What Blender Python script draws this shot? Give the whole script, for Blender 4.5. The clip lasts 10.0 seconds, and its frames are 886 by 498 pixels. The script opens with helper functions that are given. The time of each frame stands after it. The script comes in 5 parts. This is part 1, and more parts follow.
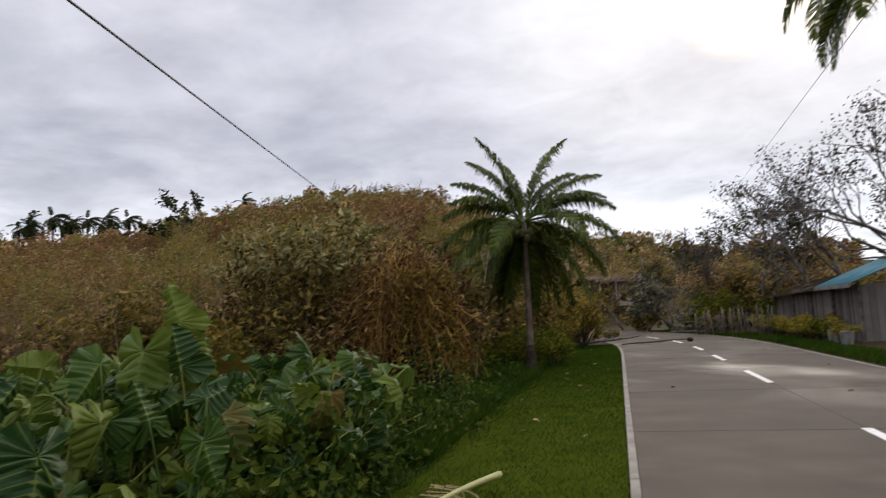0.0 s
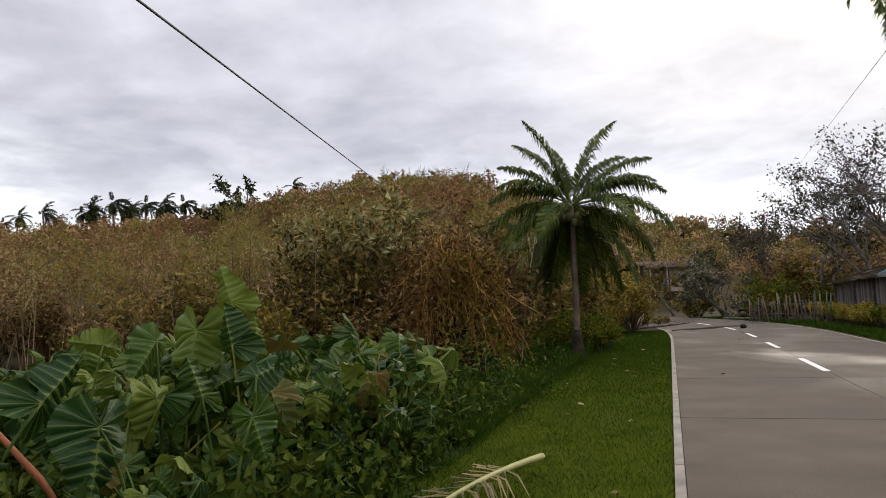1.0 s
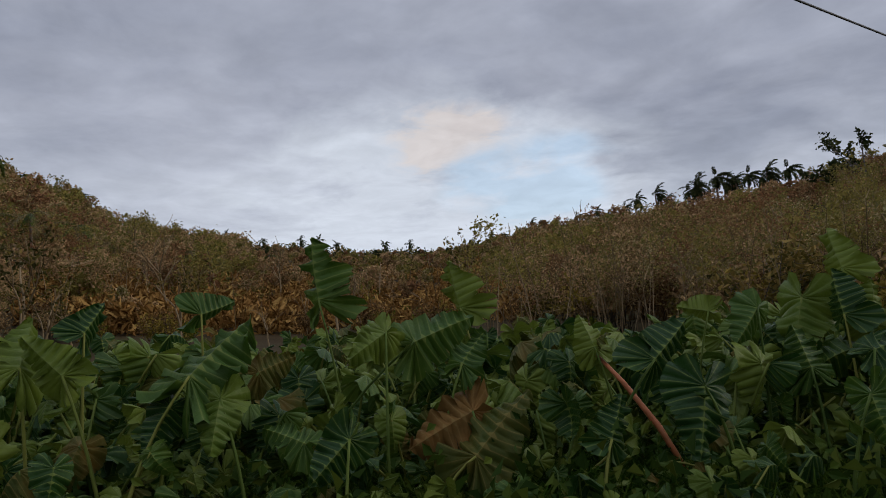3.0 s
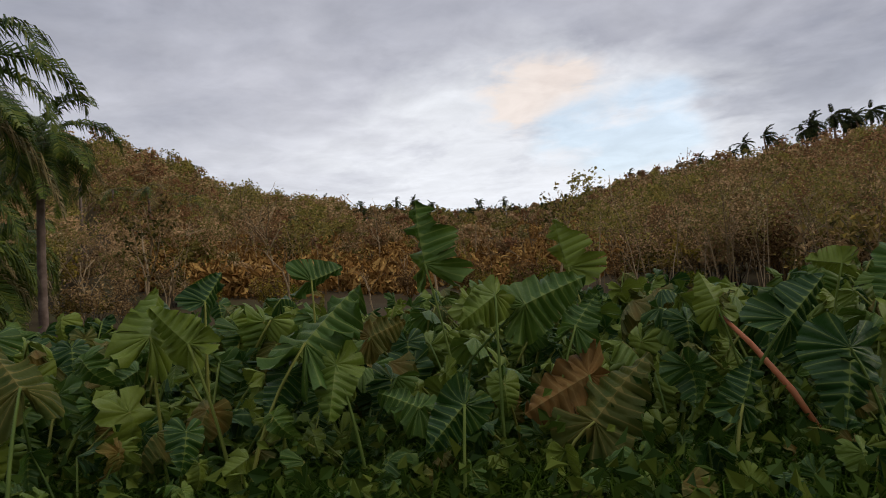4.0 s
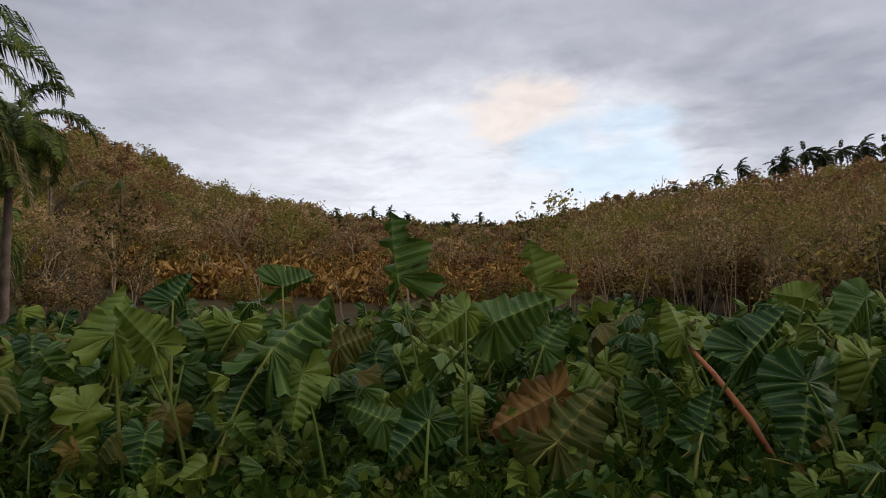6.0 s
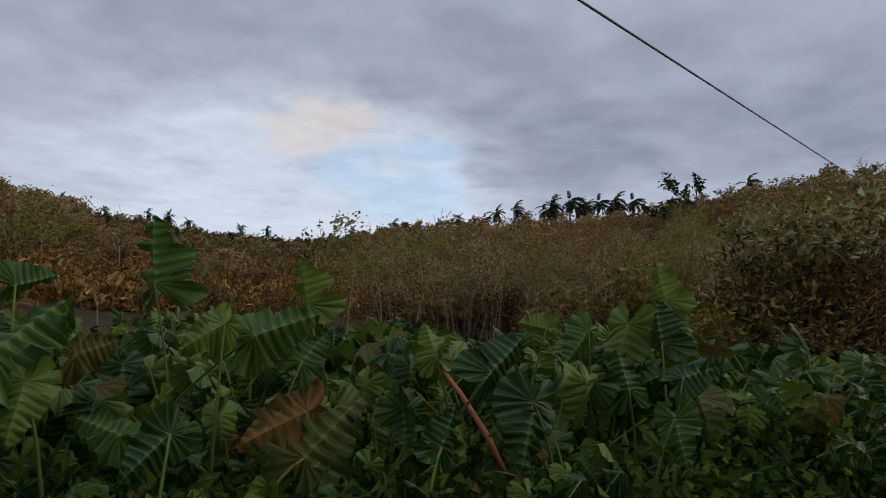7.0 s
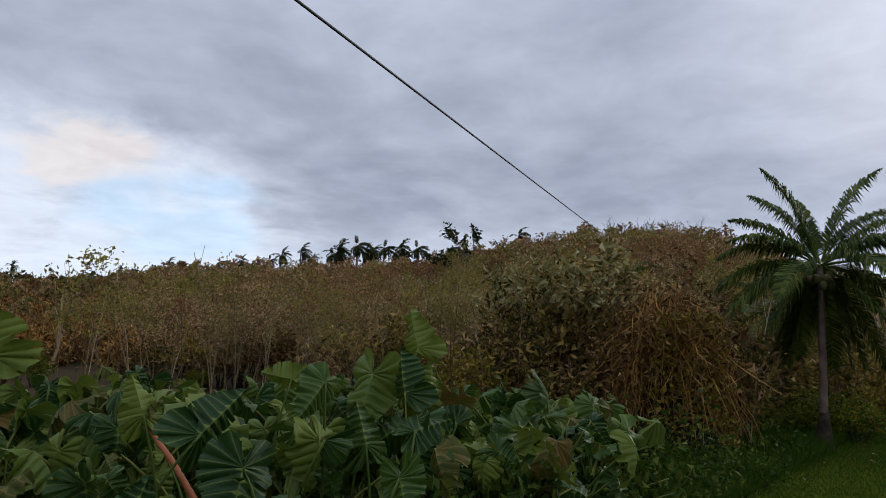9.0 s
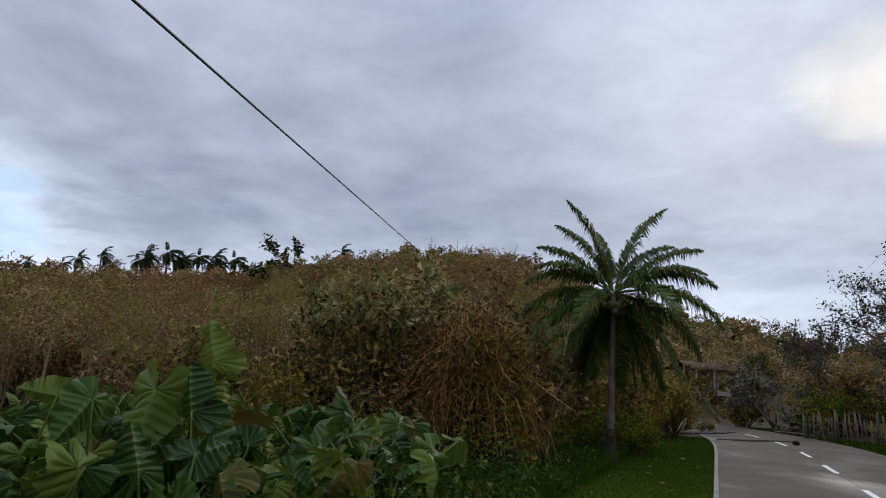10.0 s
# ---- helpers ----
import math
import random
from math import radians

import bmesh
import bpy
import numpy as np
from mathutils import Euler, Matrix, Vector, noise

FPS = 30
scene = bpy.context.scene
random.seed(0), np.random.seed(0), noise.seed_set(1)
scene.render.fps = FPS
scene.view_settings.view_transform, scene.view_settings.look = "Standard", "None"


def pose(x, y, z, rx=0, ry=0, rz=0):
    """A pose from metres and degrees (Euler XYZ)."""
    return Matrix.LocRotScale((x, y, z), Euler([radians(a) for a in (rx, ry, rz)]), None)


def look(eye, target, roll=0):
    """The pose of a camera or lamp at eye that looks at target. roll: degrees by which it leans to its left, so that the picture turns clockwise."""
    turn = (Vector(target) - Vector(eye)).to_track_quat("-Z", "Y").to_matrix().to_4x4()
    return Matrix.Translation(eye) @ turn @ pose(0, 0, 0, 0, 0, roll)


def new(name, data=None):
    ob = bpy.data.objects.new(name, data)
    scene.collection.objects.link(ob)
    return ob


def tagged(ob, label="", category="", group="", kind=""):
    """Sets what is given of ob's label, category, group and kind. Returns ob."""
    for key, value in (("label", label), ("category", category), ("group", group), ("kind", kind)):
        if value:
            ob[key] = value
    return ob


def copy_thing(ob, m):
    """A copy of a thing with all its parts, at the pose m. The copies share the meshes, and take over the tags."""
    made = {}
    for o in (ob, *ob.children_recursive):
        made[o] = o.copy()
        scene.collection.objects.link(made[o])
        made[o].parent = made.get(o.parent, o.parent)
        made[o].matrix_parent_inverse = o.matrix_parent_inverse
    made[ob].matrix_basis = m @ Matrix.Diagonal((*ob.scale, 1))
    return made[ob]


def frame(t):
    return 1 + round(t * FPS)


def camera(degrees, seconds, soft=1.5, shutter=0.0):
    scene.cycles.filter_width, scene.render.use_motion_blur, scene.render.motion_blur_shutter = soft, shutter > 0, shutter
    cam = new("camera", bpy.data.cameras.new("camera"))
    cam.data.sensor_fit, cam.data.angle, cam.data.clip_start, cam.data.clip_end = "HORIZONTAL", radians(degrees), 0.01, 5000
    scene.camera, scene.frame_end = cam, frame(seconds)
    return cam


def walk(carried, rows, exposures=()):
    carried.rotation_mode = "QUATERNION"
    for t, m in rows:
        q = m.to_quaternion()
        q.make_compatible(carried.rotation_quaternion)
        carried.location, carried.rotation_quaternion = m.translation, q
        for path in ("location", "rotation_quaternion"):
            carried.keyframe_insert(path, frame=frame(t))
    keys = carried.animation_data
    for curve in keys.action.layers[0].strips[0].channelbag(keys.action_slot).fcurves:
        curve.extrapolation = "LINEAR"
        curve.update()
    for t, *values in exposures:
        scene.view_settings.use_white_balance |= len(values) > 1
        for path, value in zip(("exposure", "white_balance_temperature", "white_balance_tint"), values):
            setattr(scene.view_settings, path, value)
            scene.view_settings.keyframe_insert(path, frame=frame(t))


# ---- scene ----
cam = camera(66.3, 10.0, soft=0.85, shutter=0.12)
EYE = 1.65
walk(cam, [
    (0, pose(0.02, 0.00, EYE, 95.91, 3.11, -0.04)),
    (0.5, pose(0.04, -0.02, EYE, 90.48, 5.53, 11.63)),
    (1, pose(0.06, -0.04, EYE - 0.02, 94.79, 2.58, 3.96)),
    (1.5, pose(0.10, -0.07, EYE - 0.10, 89.63, 7.20, 4.79)),
    (2, pose(0.162, -0.101, 1.480, 88.38, 6.62, 30.98)),
    (2.5, pose(0.181, -0.043, 1.520, 95.40, 2.60, 47.30)),
    (3.8, pose(-0.030, 0.018, 1.650, 91.72, 3.77, 58.11)),
    (4, pose(-0.049, 0.009, 1.632, 91.43, 4.01, 60.40)),
    (4.5, pose(-0.052, -0.014, 1.627, 91.13, 2.83, 64.38)),
    (5, pose(-0.049, -0.015, 1.629, 89.54, 1.80, 62.73)),
    (5.2, pose(-0.056, -0.019, 1.632, 90.04, 1.46, 62.36)),
    (6.3, pose(0.019, 0.014, 1.649, 93.76, -0.43, 54.04)),
    (6.5, pose(0.064, 0.025, 1.637, 94.87, -1.65, 50.27)),
    (7, pose(0.147, 0.048, 1.625, 94.49, -2.98, 40.05)),
    (7.5, pose(0.150, 0.130, 1.642, 96.50, -2.90, 34.92)),
    (8, pose(0.095, 0.321, 1.637, 96.05, -2.10, 30.62)),
    (8.5, pose(0.190, 0.443, 1.630, 96.03, -0.30, 20.57)),
    (9, pose(0.280, 0.630, 1.684, 99.07, -2.57, 22.19)),
    (9.5, pose(0.380, 0.732, 1.684, 98.95, -1.88, 14.87)),
    (10, pose(0.320, 0.922, 1.681, 101.29, -3.14, 6.99)),
], exposures=[(0, 0.78, 6850, 10), (0.5, 0.95, 7000, 10), (1.0, 0.9, 7000, 10), (1.5, 0.65, 6900, 10), (2.0, 1.22, 6900, 10), (2.5, -0.1, 6150, 9), (4.0, 0.32, 6800, 10), (5.0, 0.45, 6800, 10), (6.5, 0.22, 6550, 10), (7.0, -0.02, 6100, 9), (7.5, 0.15, 6050, 9), (8.0, 0.16, 6050, 9), (8.5, 0.4, 6200, 9), (9.5, 0.15, 6050, 9), (10.0, 0.28, 6050, 9)])


def bearing(az, dist, z=0.0):
    """A place seen from the road edge: degrees to the left of straight ahead, metres, height."""
    a = radians(az)
    return Vector((-math.sin(a) * dist, math.cos(a) * dist, z))


# ---- light ----
SUN_AZ, SUN_EL = -29.0, 22.5
sun_way = bearing(SUN_AZ, math.cos(radians(SUN_EL)), math.sin(radians(SUN_EL)))
world = bpy.data.worlds.new("world")
scene.world = world
world.use_nodes = True
wt = world.node_tree
wt.nodes.clear()


def wnode(kind, **kw):
    n = wt.nodes.new(kind)
    for k, v in kw.items():
        n.inputs[k.replace("_", " ")].default_value = v
    return n


def wmath(op, a, b=None, clamp=False):
    n = wt.nodes.new("ShaderNodeMath")
    n.operation, n.use_clamp = op, clamp
    for i, v in enumerate((a, b)):
        if v is None:
            continue
        if isinstance(v, (int, float)):
            n.inputs[i].default_value = v
        else:
            wt.links.new(v, n.inputs[i])
    return n.outputs[0]


def wmix(fac, a, b):
    n = wt.nodes.new("ShaderNodeMix")
    n.data_type = "RGBA"
    for sock, v in ((n.inputs[0], fac), (n.inputs[6], a), (n.inputs[7], b)):
        if isinstance(v, (tuple, float, int)):
            sock.default_value = v
        else:
            wt.links.new(v, sock)
    return n.outputs[2]


FLAT = 2.0  # cloud forms lie wider than high


def wnear(direction, inner, outer):
    """1 where the sky is within inner degrees of a direction, falling to 0 at outer."""
    d = wt.nodes.new("ShaderNodeVectorMath")
    d.operation = "DOT_PRODUCT"
    wt.links.new(warped, d.inputs[0])
    d.inputs[1].default_value = Vector((direction[0], direction[1], direction[2] * FLAT)).normalized()
    m = wt.nodes.new("ShaderNodeMapRange")
    m.interpolation_type = "SMOOTHSTEP"
    m.inputs["From Min"].default_value = math.cos(radians(outer))
    m.inputs["From Max"].default_value = math.cos(radians(inner))
    wt.links.new(d.outputs["Value"], m.inputs["Value"])
    return m.outputs[0]


coord = wt.nodes.new("ShaderNodeTexCoord")
sep = wt.nodes.new("ShaderNodeSeparateXYZ")
wt.links.new(coord.outputs["Generated"], sep.inputs[0])
up = wmath("MAXIMUM", sep.outputs[2], 0.0)
# the cloud deck is a flat sheet overhead, so its forms shrink towards the horizon
deck = wt.nodes.new("ShaderNodeCombineXYZ")
low = wmath("ADD", up, 0.16)
wt.links.new(wmath("DIVIDE", sep.outputs[0], low), deck.inputs[0])
wt.links.new(wmath("DIVIDE", sep.outputs[1], low), deck.inputs[1])


def wragged(near, n, amount):
    """Break a soft patch up by a noise, so that it frays into cloud."""
    k = wmath("ADD", near, wmath("MULTIPLY", wmath("SUBTRACT", n, 0.52), amount))
    return wmath("MULTIPLY", wmath("MULTIPLY", k, near), 1.5, True)


def wnoise(scale, detail, rough, distort, seed, source):
    n = wt.nodes.new("ShaderNodeTexNoise")
    n.noise_dimensions = "4D"
    n.inputs["W"].default_value = seed
    n.inputs["Scale"].default_value = scale
    n.inputs["Detail"].default_value = detail
    n.inputs["Roughness"].default_value = rough
    n.inputs["Distortion"].default_value = distort
    wt.links.new(source, n.inputs["Vector"])
    return n


fluff = wnoise(5.0, 5, 0.55, 0.3, 2.0, coord.outputs["Generated"])
shift = wt.nodes.new("ShaderNodeVectorMath")
shift.operation = "MULTIPLY_ADD"
wt.links.new(fluff.outputs["Color"], shift.inputs[0])
shift.inputs[1].default_value = (0.20, 0.20, 0.12)
wt.links.new(coord.outputs["Generated"], shift.inputs[2])
warp = wt.nodes.new("ShaderNodeVectorMath")
warp.operation = "ADD"
wt.links.new(shift.outputs[0], warp.inputs[0])
warp.inputs[1].default_value = (-0.10, -0.10, -0.06)
flat = wt.nodes.new("ShaderNodeVectorMath")
flat.operation = "MULTIPLY"
wt.links.new(warp.outputs[0], flat.inputs[0])
flat.inputs[1].default_value = (1, 1, FLAT)
unit = wt.nodes.new("ShaderNodeVectorMath")
unit.operation = "NORMALIZE"
wt.links.new(flat.outputs[0], unit.inputs[0])
warped = unit.outputs[0]

big = wnoise(0.55, 6, 0.5, 0.6, 3.3, deck.outputs[0]).outputs["Fac"]
fine = wnoise(1.7, 6, 0.55, 0.4, 7.1, deck.outputs[0]).outputs["Fac"]
mass = wmath("ADD", wmath("MULTIPLY", big, 0.65), wmath("MULTIPLY", fine, 0.35))
ramp = wt.nodes.new("ShaderNodeValToRGB")
wt.links.new(mass, ramp.inputs[0])
els = ramp.color_ramp.elements
els[0].position, els[0].color = 0.38, (0.235, 0.255, 0.325, 1)
els[1].position, els[1].color = 0.62, (0.52, 0.54, 0.62, 1)
clouds = ramp.outputs[0]
fine2 = wnoise(5.2, 7, 0.58, 0.6, 21.0, deck.outputs[0]).outputs["Fac"]
# thinner, brighter cloud low over the valley and round the hidden sun
bank = wnear(bearing(52, math.cos(radians(7)), math.sin(radians(7))), 2, 25)
wisp = wnoise(2.6, 6, 0.55, 0.5, 11.0, deck.outputs[0]).outputs["Fac"]
wisp2 = wnoise(1.9, 6, 0.55, 0.5, 15.0, deck.outputs[0]).outputs["Fac"]
clouds = wmix(wmath("MULTIPLY", wragged(bank, wisp, 3.4), 0.8), clouds, (0.68, 0.72, 0.79, 1))
haze = wt.nodes.new("ShaderNodeMapRange")
haze.inputs["From Min"].default_value, haze.inputs["From Max"].default_value = 0.29, 0.05
haze.interpolation_type = "SMOOTHSTEP"
wt.links.new(sep.outputs[2], haze.inputs["Value"])
clouds = wmix(wmath("MULTIPLY", haze.outputs[0], wmath("MULTIPLY", fine, 1.25)), clouds, (0.72, 0.76, 0.84, 1))
glow = wnear(sun_way, 1, 24)
clouds = wmix(wmath("MULTIPLY", glow, 0.18), clouds, (1.05, 1.0, 0.93, 1))
core = wnear(sun_way, 0.1, 7)
clouds = wmix(wmath("MULTIPLY", core, 0.4), clouds, (1.25, 1.1, 0.88, 1))
warm = wnear(bearing(52.0, math.cos(radians(14.0)), math.sin(radians(14.0))), 0.2, 6.5)
clouds = wmix(wmath("MULTIPLY", wragged(warm, fine2, 5.0), 0.55), clouds, (0.74, 0.62, 0.54, 1))
sky = wt.nodes.new("ShaderNodeTexSky")
sky.sky_type = "NISHITA"
sky.sun_disc = False
sky.sun_elevation, sky.sun_rotation = radians(SUN_EL), radians(-SUN_AZ)
blue = wt.nodes.new("ShaderNodeVectorMath")
blue.operation = "SCALE"
blue.inputs["Scale"].default_value = 0.13
wt.links.new(sky.outputs[0], blue.inputs[0])
gap = wnear(bearing(44.5, math.cos(radians(10)), math.sin(radians(10))), 0.5, 9.0)
clouds = wmix(wmath("MULTIPLY", wragged(gap, wisp2, 5.0), 0.6), clouds, wmix(0.55, blue.outputs[0], (0.56, 0.74, 0.95, 1)))
# small puffs ruffle the deck
ruffle = wt.nodes.new("ShaderNodeVectorMath")
ruffle.operation = "SCALE"
wt.links.new(clouds, ruffle.inputs[0])
wt.links.new(wmath("ADD", wmath("MULTIPLY", fine2, 0.42), 0.79), ruffle.inputs["Scale"])
clouds = ruffle.outputs[0]
# an overcast sky is brightest overhead
zen = wt.nodes.new("ShaderNodeMapRange")
zen.interpolation_type = "SMOOTHSTEP"
zen.inputs["From Min"].default_value, zen.inputs["From Max"].default_value = 0.42, 0.95
zen.inputs["To Min"].default_value, zen.inputs["To Max"].default_value = 1.0, 2.5
wt.links.new(sep.outputs[2], zen.inputs["Value"])
lift = wt.nodes.new("ShaderNodeVectorMath")
lift.operation = "SCALE"
wt.links.new(clouds, lift.inputs[0])
wt.links.new(zen.outputs[0], lift.inputs["Scale"])
clouds = lift.outputs[0]
bg = wt.nodes.new("ShaderNodeBackground")
bg.inputs["Strength"].default_value = 1.0
wt.links.new(clouds, bg.inputs["Color"])
wo = wt.nodes.new("ShaderNodeOutputWorld")
wt.links.new(bg.outputs[0], wo.inputs[0])

sun = bpy.data.lights.new("sun", "SUN")
sun.energy, sun.angle, sun.color = 0.9, radians(25), (1.0, 0.93, 0.82)
sun_ob = new("sun", sun)
sun_ob.matrix_world = look(sun_way * 100, (0, 0, 0))


# ---- materials ----
def surface(name, colours, rough=0.8, scale=3.0, detail=6, bump=0.2, bump_scale=40.0, sheer=0.0, per="", spread=0.35, spec=0.3, big_scale=0.0, big=None, vein=None, sharp=0.25):
    """A procedural surface: a noise over a ramp of colours; per 'island' or 'object' shifts it piece by piece."""
    m = bpy.data.materials.new(name)
    m.use_nodes = True
    nt = m.node_tree
    b = nt.nodes["Principled BSDF"]
    b.inputs["Roughness"].default_value = rough
    b.inputs["Specular IOR Level"].default_value = spec
    tc = nt.nodes.new("ShaderNodeTexCoord")
    src = nt.nodes.new("ShaderNodeNewGeometry").outputs["Position"] if per != "object" else tc.outputs["Object"]
    nz = nt.nodes.new("ShaderNodeTexNoise")
    nz.inputs["Scale"].default_value, nz.inputs["Detail"].default_value = scale, detail
    nt.links.new(src, nz.inputs["Vector"])
    fac = nz.outputs["Fac"]
    if per:
        rnd = (nt.nodes.new("ShaderNodeObjectInfo").outputs["Random"] if per == "object"
               else nt.nodes.new("ShaderNodeNewGeometry").outputs["Random Per Island"])
        if per == "plant":
            # each plant of the thicket has a hue of its own, its leaves differing a little
            own = nt.nodes.new("ShaderNodeAttribute")
            own.attribute_name = "tint"
            both = nt.nodes.new("ShaderNodeMix")
            both.inputs[0].default_value = 0.22
            nt.links.new(own.outputs["Fac"], both.inputs[2])
            nt.links.new(rnd, both.inputs[3])
            rnd = both.outputs[0]
        mx = nt.nodes.new("ShaderNodeMix")
        mx.inputs[0].default_value = spread
        nt.links.new(fac, mx.inputs[2])
        nt.links.new(rnd, mx.inputs[3])
        fac = mx.outputs[0]
    st = nt.nodes.new("ShaderNodeMapRange")
    st.inputs["From Min"].default_value, st.inputs["From Max"].default_value = sharp, 1 - sharp
    nt.links.new(fac, st.inputs["Value"])
    cr = nt.nodes.new("ShaderNodeValToRGB")
    nt.links.new(st.outputs[0], cr.inputs[0])
    e = cr.color_ramp.elements
    n = len(colours)
    e[0].position, e[0].color = 0.0, (*colours[0], 1)
    e[1].position, e[1].color = 1.0, (*colours[-1], 1)
    for i in range(1, n - 1):
        k = e.new(i / (n - 1))
        k.color = (*colours[i], 1)
    col = cr.outputs[0]
    if big:
        n2 = nt.nodes.new("ShaderNodeTexNoise")
        n2.inputs["Scale"].default_value, n2.inputs["Detail"].default_value = big_scale, 3
        nt.links.new(src, n2.inputs["Vector"])
        r2 = nt.nodes.new("ShaderNodeMapRange")
        r2.inputs["From Min"].default_value, r2.inputs["From Max"].default_value = 0.42, 0.62
        nt.links.new(n2.outputs["Fac"], r2.inputs["Value"])
        mc = nt.nodes.new("ShaderNodeMix")
        mc.data_type = "RGBA"
        nt.links.new(r2.outputs[0], mc.inputs[0])
        nt.links.new(col, mc.inputs[6])
        mc.inputs[7].default_value = (*big, 1)
        mc.blend_type = "MIX"
        sc = nt.nodes.new("ShaderNodeMath")
        sc.operation = "MULTIPLY"
        sc.inputs[1].default_value = 0.7
        nt.links.new(r2.outputs[0], sc.inputs[0])
        nt.links.new(sc.outputs[0], mc.inputs[0])
        col = mc.outputs[2]
    if vein:
        at = nt.nodes.new("ShaderNodeAttribute")
        at.attribute_name = "vein"
        pw = nt.nodes.new("ShaderNodeMath")
        pw.operation = "POWER"
        pw.inputs[1].default_value = 9.0
        nt.links.new(at.outputs["Fac"], pw.inputs[0])
        mv = nt.nodes.new("ShaderNodeMix")
        mv.data_type = "RGBA"
        nt.links.new(pw.outputs[0], mv.inputs[0])
        nt.links.new(col, mv.inputs[6])
        mv.inputs[7].default_value = (*vein, 1)
        col = mv.outputs[2]
    nt.links.new(col, b.inputs["Base Color"])
    if bump:
        bz = nt.nodes.new("ShaderNodeTexNoise")
        bz.inputs["Scale"].default_value, bz.inputs["Detail"].default_value = bump_scale, 5
        nt.links.new(src, bz.inputs["Vector"])
        bp = nt.nodes.new("ShaderNodeBump")
        bp.inputs["Strength"].default_value = bump
        bp.inputs["Distance"].default_value = 0.02
        nt.links.new(bz.outputs["Fac"], bp.inputs["Height"])
        nt.links.new(bp.outputs[0], b.inputs["Normal"])
    if sheer:
        tr = nt.nodes.new("ShaderNodeBsdfTranslucent")
        nt.links.new(col, tr.inputs["Color"])
        ms = nt.nodes.new("ShaderNodeMixShader")
        ms.inputs[0].default_value = sheer
        nt.links.new(b.outputs[0], ms.inputs[1])
        nt.links.new(tr.outputs[0], ms.inputs[2])
        nt.links.new(ms.outputs[0], nt.nodes["Material Output"].inputs[0])
    return m


M_SOIL = surface("soil", [(0.02, 0.016, 0.008), (0.045, 0.033, 0.016), (0.035, 0.04, 0.012)], 0.95, 0.6, 8, 0.6, 8.0, big_scale=0.04, big=(0.05, 0.032, 0.015), spec=0.05)
M_TURF = surface("turf", [(0.030, 0.040, 0.005), (0.048, 0.060, 0.006), (0.058, 0.064, 0.010)], 0.95, 1.5, 8, 0.6, 30.0, spec=0.0)
M_GRASS = surface("grass_blade", [(0.021, 0.050, 0.006), (0.034, 0.069, 0.008), (0.052, 0.082, 0.013)], 0.9, 0.6, 6, 0.0, sheer=0.25, per="island", spread=0.4, spec=0.0, big_scale=0.7, big=(0.034, 0.058, 0.006))
M_TARO = surface("taro_leaf", [(0.014, 0.042, 0.007), (0.042, 0.084, 0.010), (0.115, 0.150, 0.018)], 0.48, 2.2, 6, 0.3, 30.0, sheer=0.2, per="object", spread=0.66, spec=0.17, vein=(0.12, 0.155, 0.03))
M_THICKET = surface("storm_thicket_leaf", [(0.075, 0.042, 0.021), (0.29, 0.145, 0.065), (0.125, 0.088, 0.032), (0.50, 0.315, 0.160), (0.105, 0.112, 0.026), (0.30, 0.235, 0.060), (0.135, 0.125, 0.032), (0.50, 0.385, 0.215)], 0.75, 0.4, 4, 0.0, sheer=0.2, per="plant", spread=0.88, spec=0.03, sharp=0.06)
M_TARO_FAR = surface("far_taro_leaf", [(0.012, 0.040, 0.008), (0.042, 0.086, 0.011), (0.120, 0.158, 0.019)], 0.45, 2.2, 6, 0.3, 30.0, sheer=0.2, per="island", spread=0.65, spec=0.09)
M_TARO_OLD = surface("taro_leaf_yellowed", [(0.028, 0.050, 0.009), (0.065, 0.068, 0.011), (0.13, 0.075, 0.014)], 0.6, 5.0, 6, 0.3, 30.0, sheer=0.2, per="object", spread=0.25, spec=0.12, vein=(0.15, 0.12, 0.03))
M_WITHERED = surface("taro_leaf_withered", [(0.05, 0.042, 0.012), (0.11, 0.062, 0.016), (0.17, 0.085, 0.022)], 0.7, 5.0, 6, 0.3, 30.0, sheer=0.15, per="object", spread=0.25, spec=0.1, vein=(0.16, 0.10, 0.03))
M_STALK = surface("taro_stalk", [(0.045, 0.075, 0.012), (0.090, 0.120, 0.020), (0.150, 0.150, 0.030)], 0.55, 5.0, 5, 0.1, per="object", spread=0.6, spec=0.12)
M_RED = surface("broken_stalk", [(0.16, 0.05, 0.02), (0.33, 0.10, 0.035), (0.24, 0.09, 0.03)], 0.55, 8.0)
M_WEED = surface("weed_leaf", [(0.016, 0.034, 0.005), (0.034, 0.060, 0.007), (0.080, 0.100, 0.013)], 0.6, 1.2, 4, 0.0, sheer=0.2, per="island", spread=0.6, spec=0.05)
M_VINE = surface("vine_leaf", [(0.041, 0.067, 0.006), (0.098, 0.117, 0.011), (0.179, 0.158, 0.014)], 0.6, 0.9, 4, 0.0, sheer=0.2, per="island", spread=0.6, spec=0.05)
M_BROWN = surface("withered_leaf", [(0.073, 0.046, 0.020), (0.195, 0.122, 0.052), (0.378, 0.249, 0.114)], 0.8, 0.28, 4, 0.0, sheer=0.2, per="island", spread=0.38, spec=0.03, sharp=0.34)
M_OLIVE = surface("olive_leaf", [(0.044, 0.042, 0.011), (0.130, 0.101, 0.023), (0.280, 0.191, 0.055)], 0.7, 0.22, 4, 0.0, sheer=0.2, per="island", spread=0.38, spec=0.03, sharp=0.34)
M_GOLD = surface("yellowing_leaf", [(0.106, 0.084, 0.014), (0.201, 0.145, 0.024), (0.342, 0.238, 0.054)], 0.65, 0.5, 4, 0.0, sheer=0.25, per="island", spread=0.38, spec=0.03)
